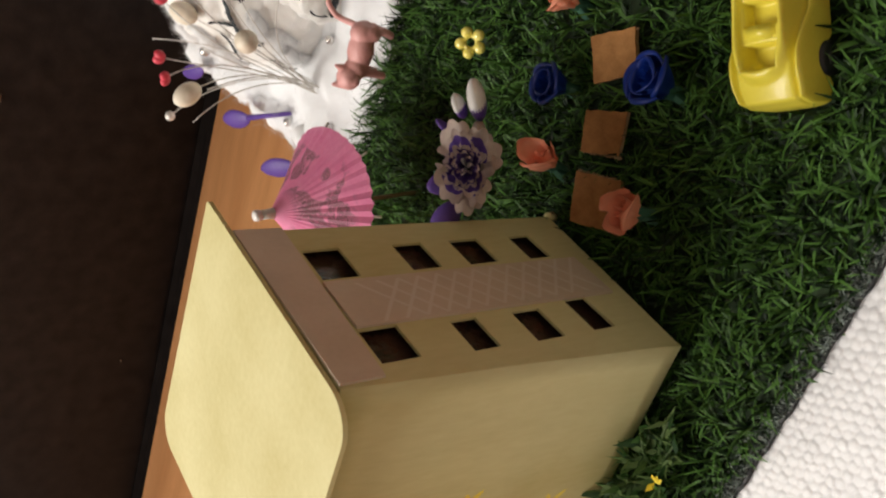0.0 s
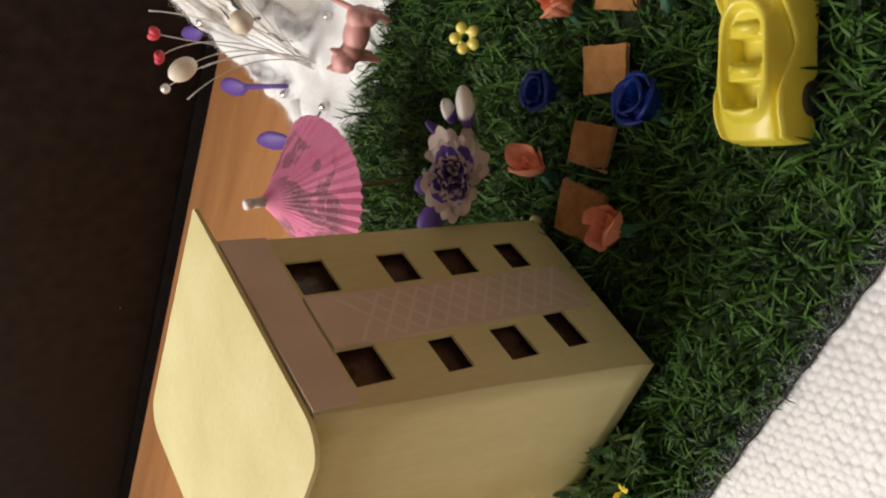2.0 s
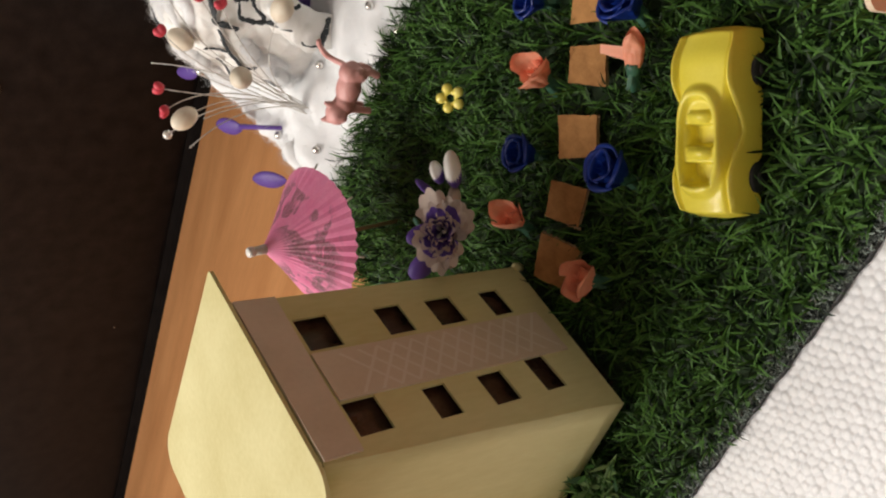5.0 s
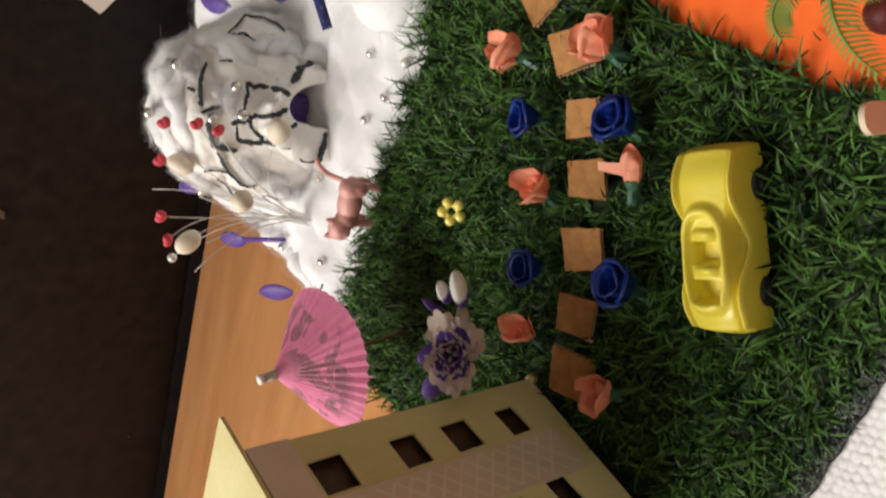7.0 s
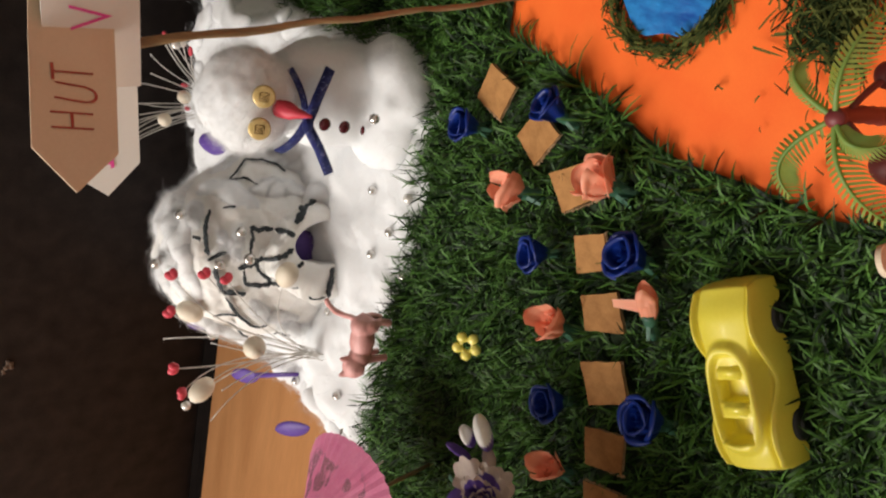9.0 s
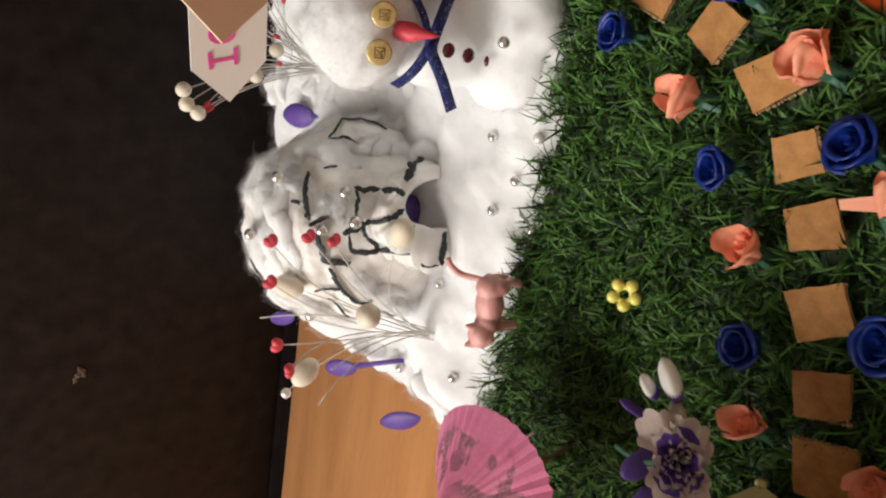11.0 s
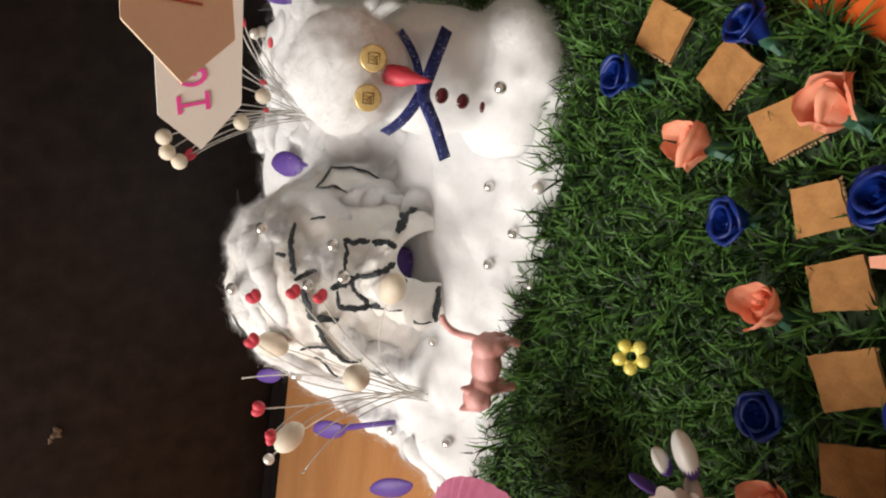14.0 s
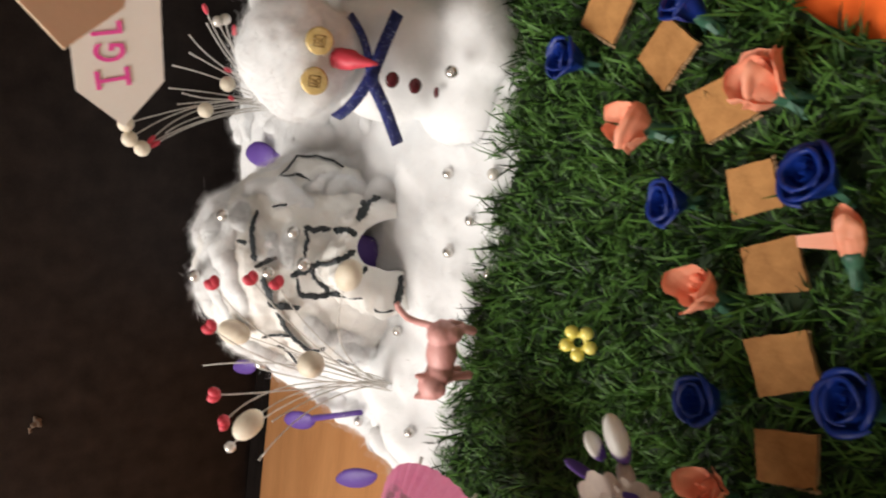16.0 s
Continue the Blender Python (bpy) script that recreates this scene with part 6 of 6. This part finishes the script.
# ---------------------------------------------------------------- leafy sprig beside the building
sprig = empty("leafy_sprig", (-0.185, -0.122, MAT_Z), "small artificial leafy sprig with yellow flowers beside the card building", "artificial plant")
rr = random.Random(12)
for k in range(16):
    a = k * 0.393 + rr.uniform(-0.2, 0.2)
    reach = rr.uniform(0.5, 1.0)
    tip = Vector((0.044 * reach * math.cos(a), 0.0165 * reach * math.sin(a), rr.uniform(0.010, 0.020)))
    bm = bmesh.new()
    tube(bm, bend((0, 0, 0), tip * 0.5 + Vector((0, 0, 0.008)), tip, 6), 0.0006, 5)
    stem = part("stem", bm, M["leaf"], sprig)
    bm = bmesh.new()
    for i in range(16):
        t = 0.25 + 0.75 * i / 15
        c = tip * t + Vector((0, 0, 0.012 * t * (1 - t)))
        d = (tip.normalized() * 0.7 + Vector((rr.uniform(-1, 1), rr.uniform(-1, 1), rr.uniform(-0.1, 0.7)))).normalized() * rr.uniform(0.006, 0.0135)
        s_ = d.cross(Vector((0, 0, 1))).normalized() * d.length * rr.uniform(0.09, 0.17)
        bm.faces.new([bm.verts.new(q) for q in (c, c + d * 0.35 + s_, c + d * 0.6 + s_ * 0.5 + Vector((0, 0, 0.0008)), c + d, c + d * 0.6 - s_ * 0.5, c + d * 0.35 - s_ * 0.9)])
    part("leaves", bm, M["leaf"], stem, kind="stuff")
for x, y, z in ((0.012, -0.010, 0.022), (0.004, -0.014, 0.018)):
    bm = bmesh.new()
    for k in range(4):
        d = Vector((rr.uniform(-1, 1), rr.uniform(-1, 0.2), rr.uniform(0, 0.5))).normalized() * 0.005
        s_ = d.cross(Vector((0, 0, 1))).normalized() * 0.0013
        c = Vector((x, y, z))
        bm.faces.new([bm.verts.new(q) for q in (c, c + d * 0.5 + s_, c + d, c + d * 0.5 - s_)])
    part("leaf", bm, M["petal_yellow"], sprig, "yellowed leaf")
for x, z, wide_ in ((0.017, 0.1040, 0.0), (0.0, 0.0600, 0.004)):
    bm = bmesh.new()
    tube(bm, bend((-0.036, -0.002, 0), (-0.034, 0.004, z * 0.8), (x - 0.004, 0.006, z - 0.004), 8), 0.0006, 5)
    fl_ = part("flower_stem", bm, M["leaf"], sprig)
    for k in range(5):
        a = k * 1.1 - 0.6
        d = Vector((0.6 * math.cos(a) + 0.5, -0.15, math.sin(a))).normalized() * rr.uniform(0.006, 0.011)
        s_ = d.cross(Vector((0, 1, 0))).normalized() * 0.0013
        c = Vector((x - 0.005, 0.006, z - 0.003))
        bm = bmesh.new()
        bm.faces.new([bm.verts.new(q) for q in (c, c + d * 0.4 + s_, c + d * 0.8 + s_ * 0.8, c + d, c + d * 0.8 - s_ * 0.8, c + d * 0.4 - s_)])
        part("petal", bm, M["petal_yellow"], fl_, "narrow yellow petal")
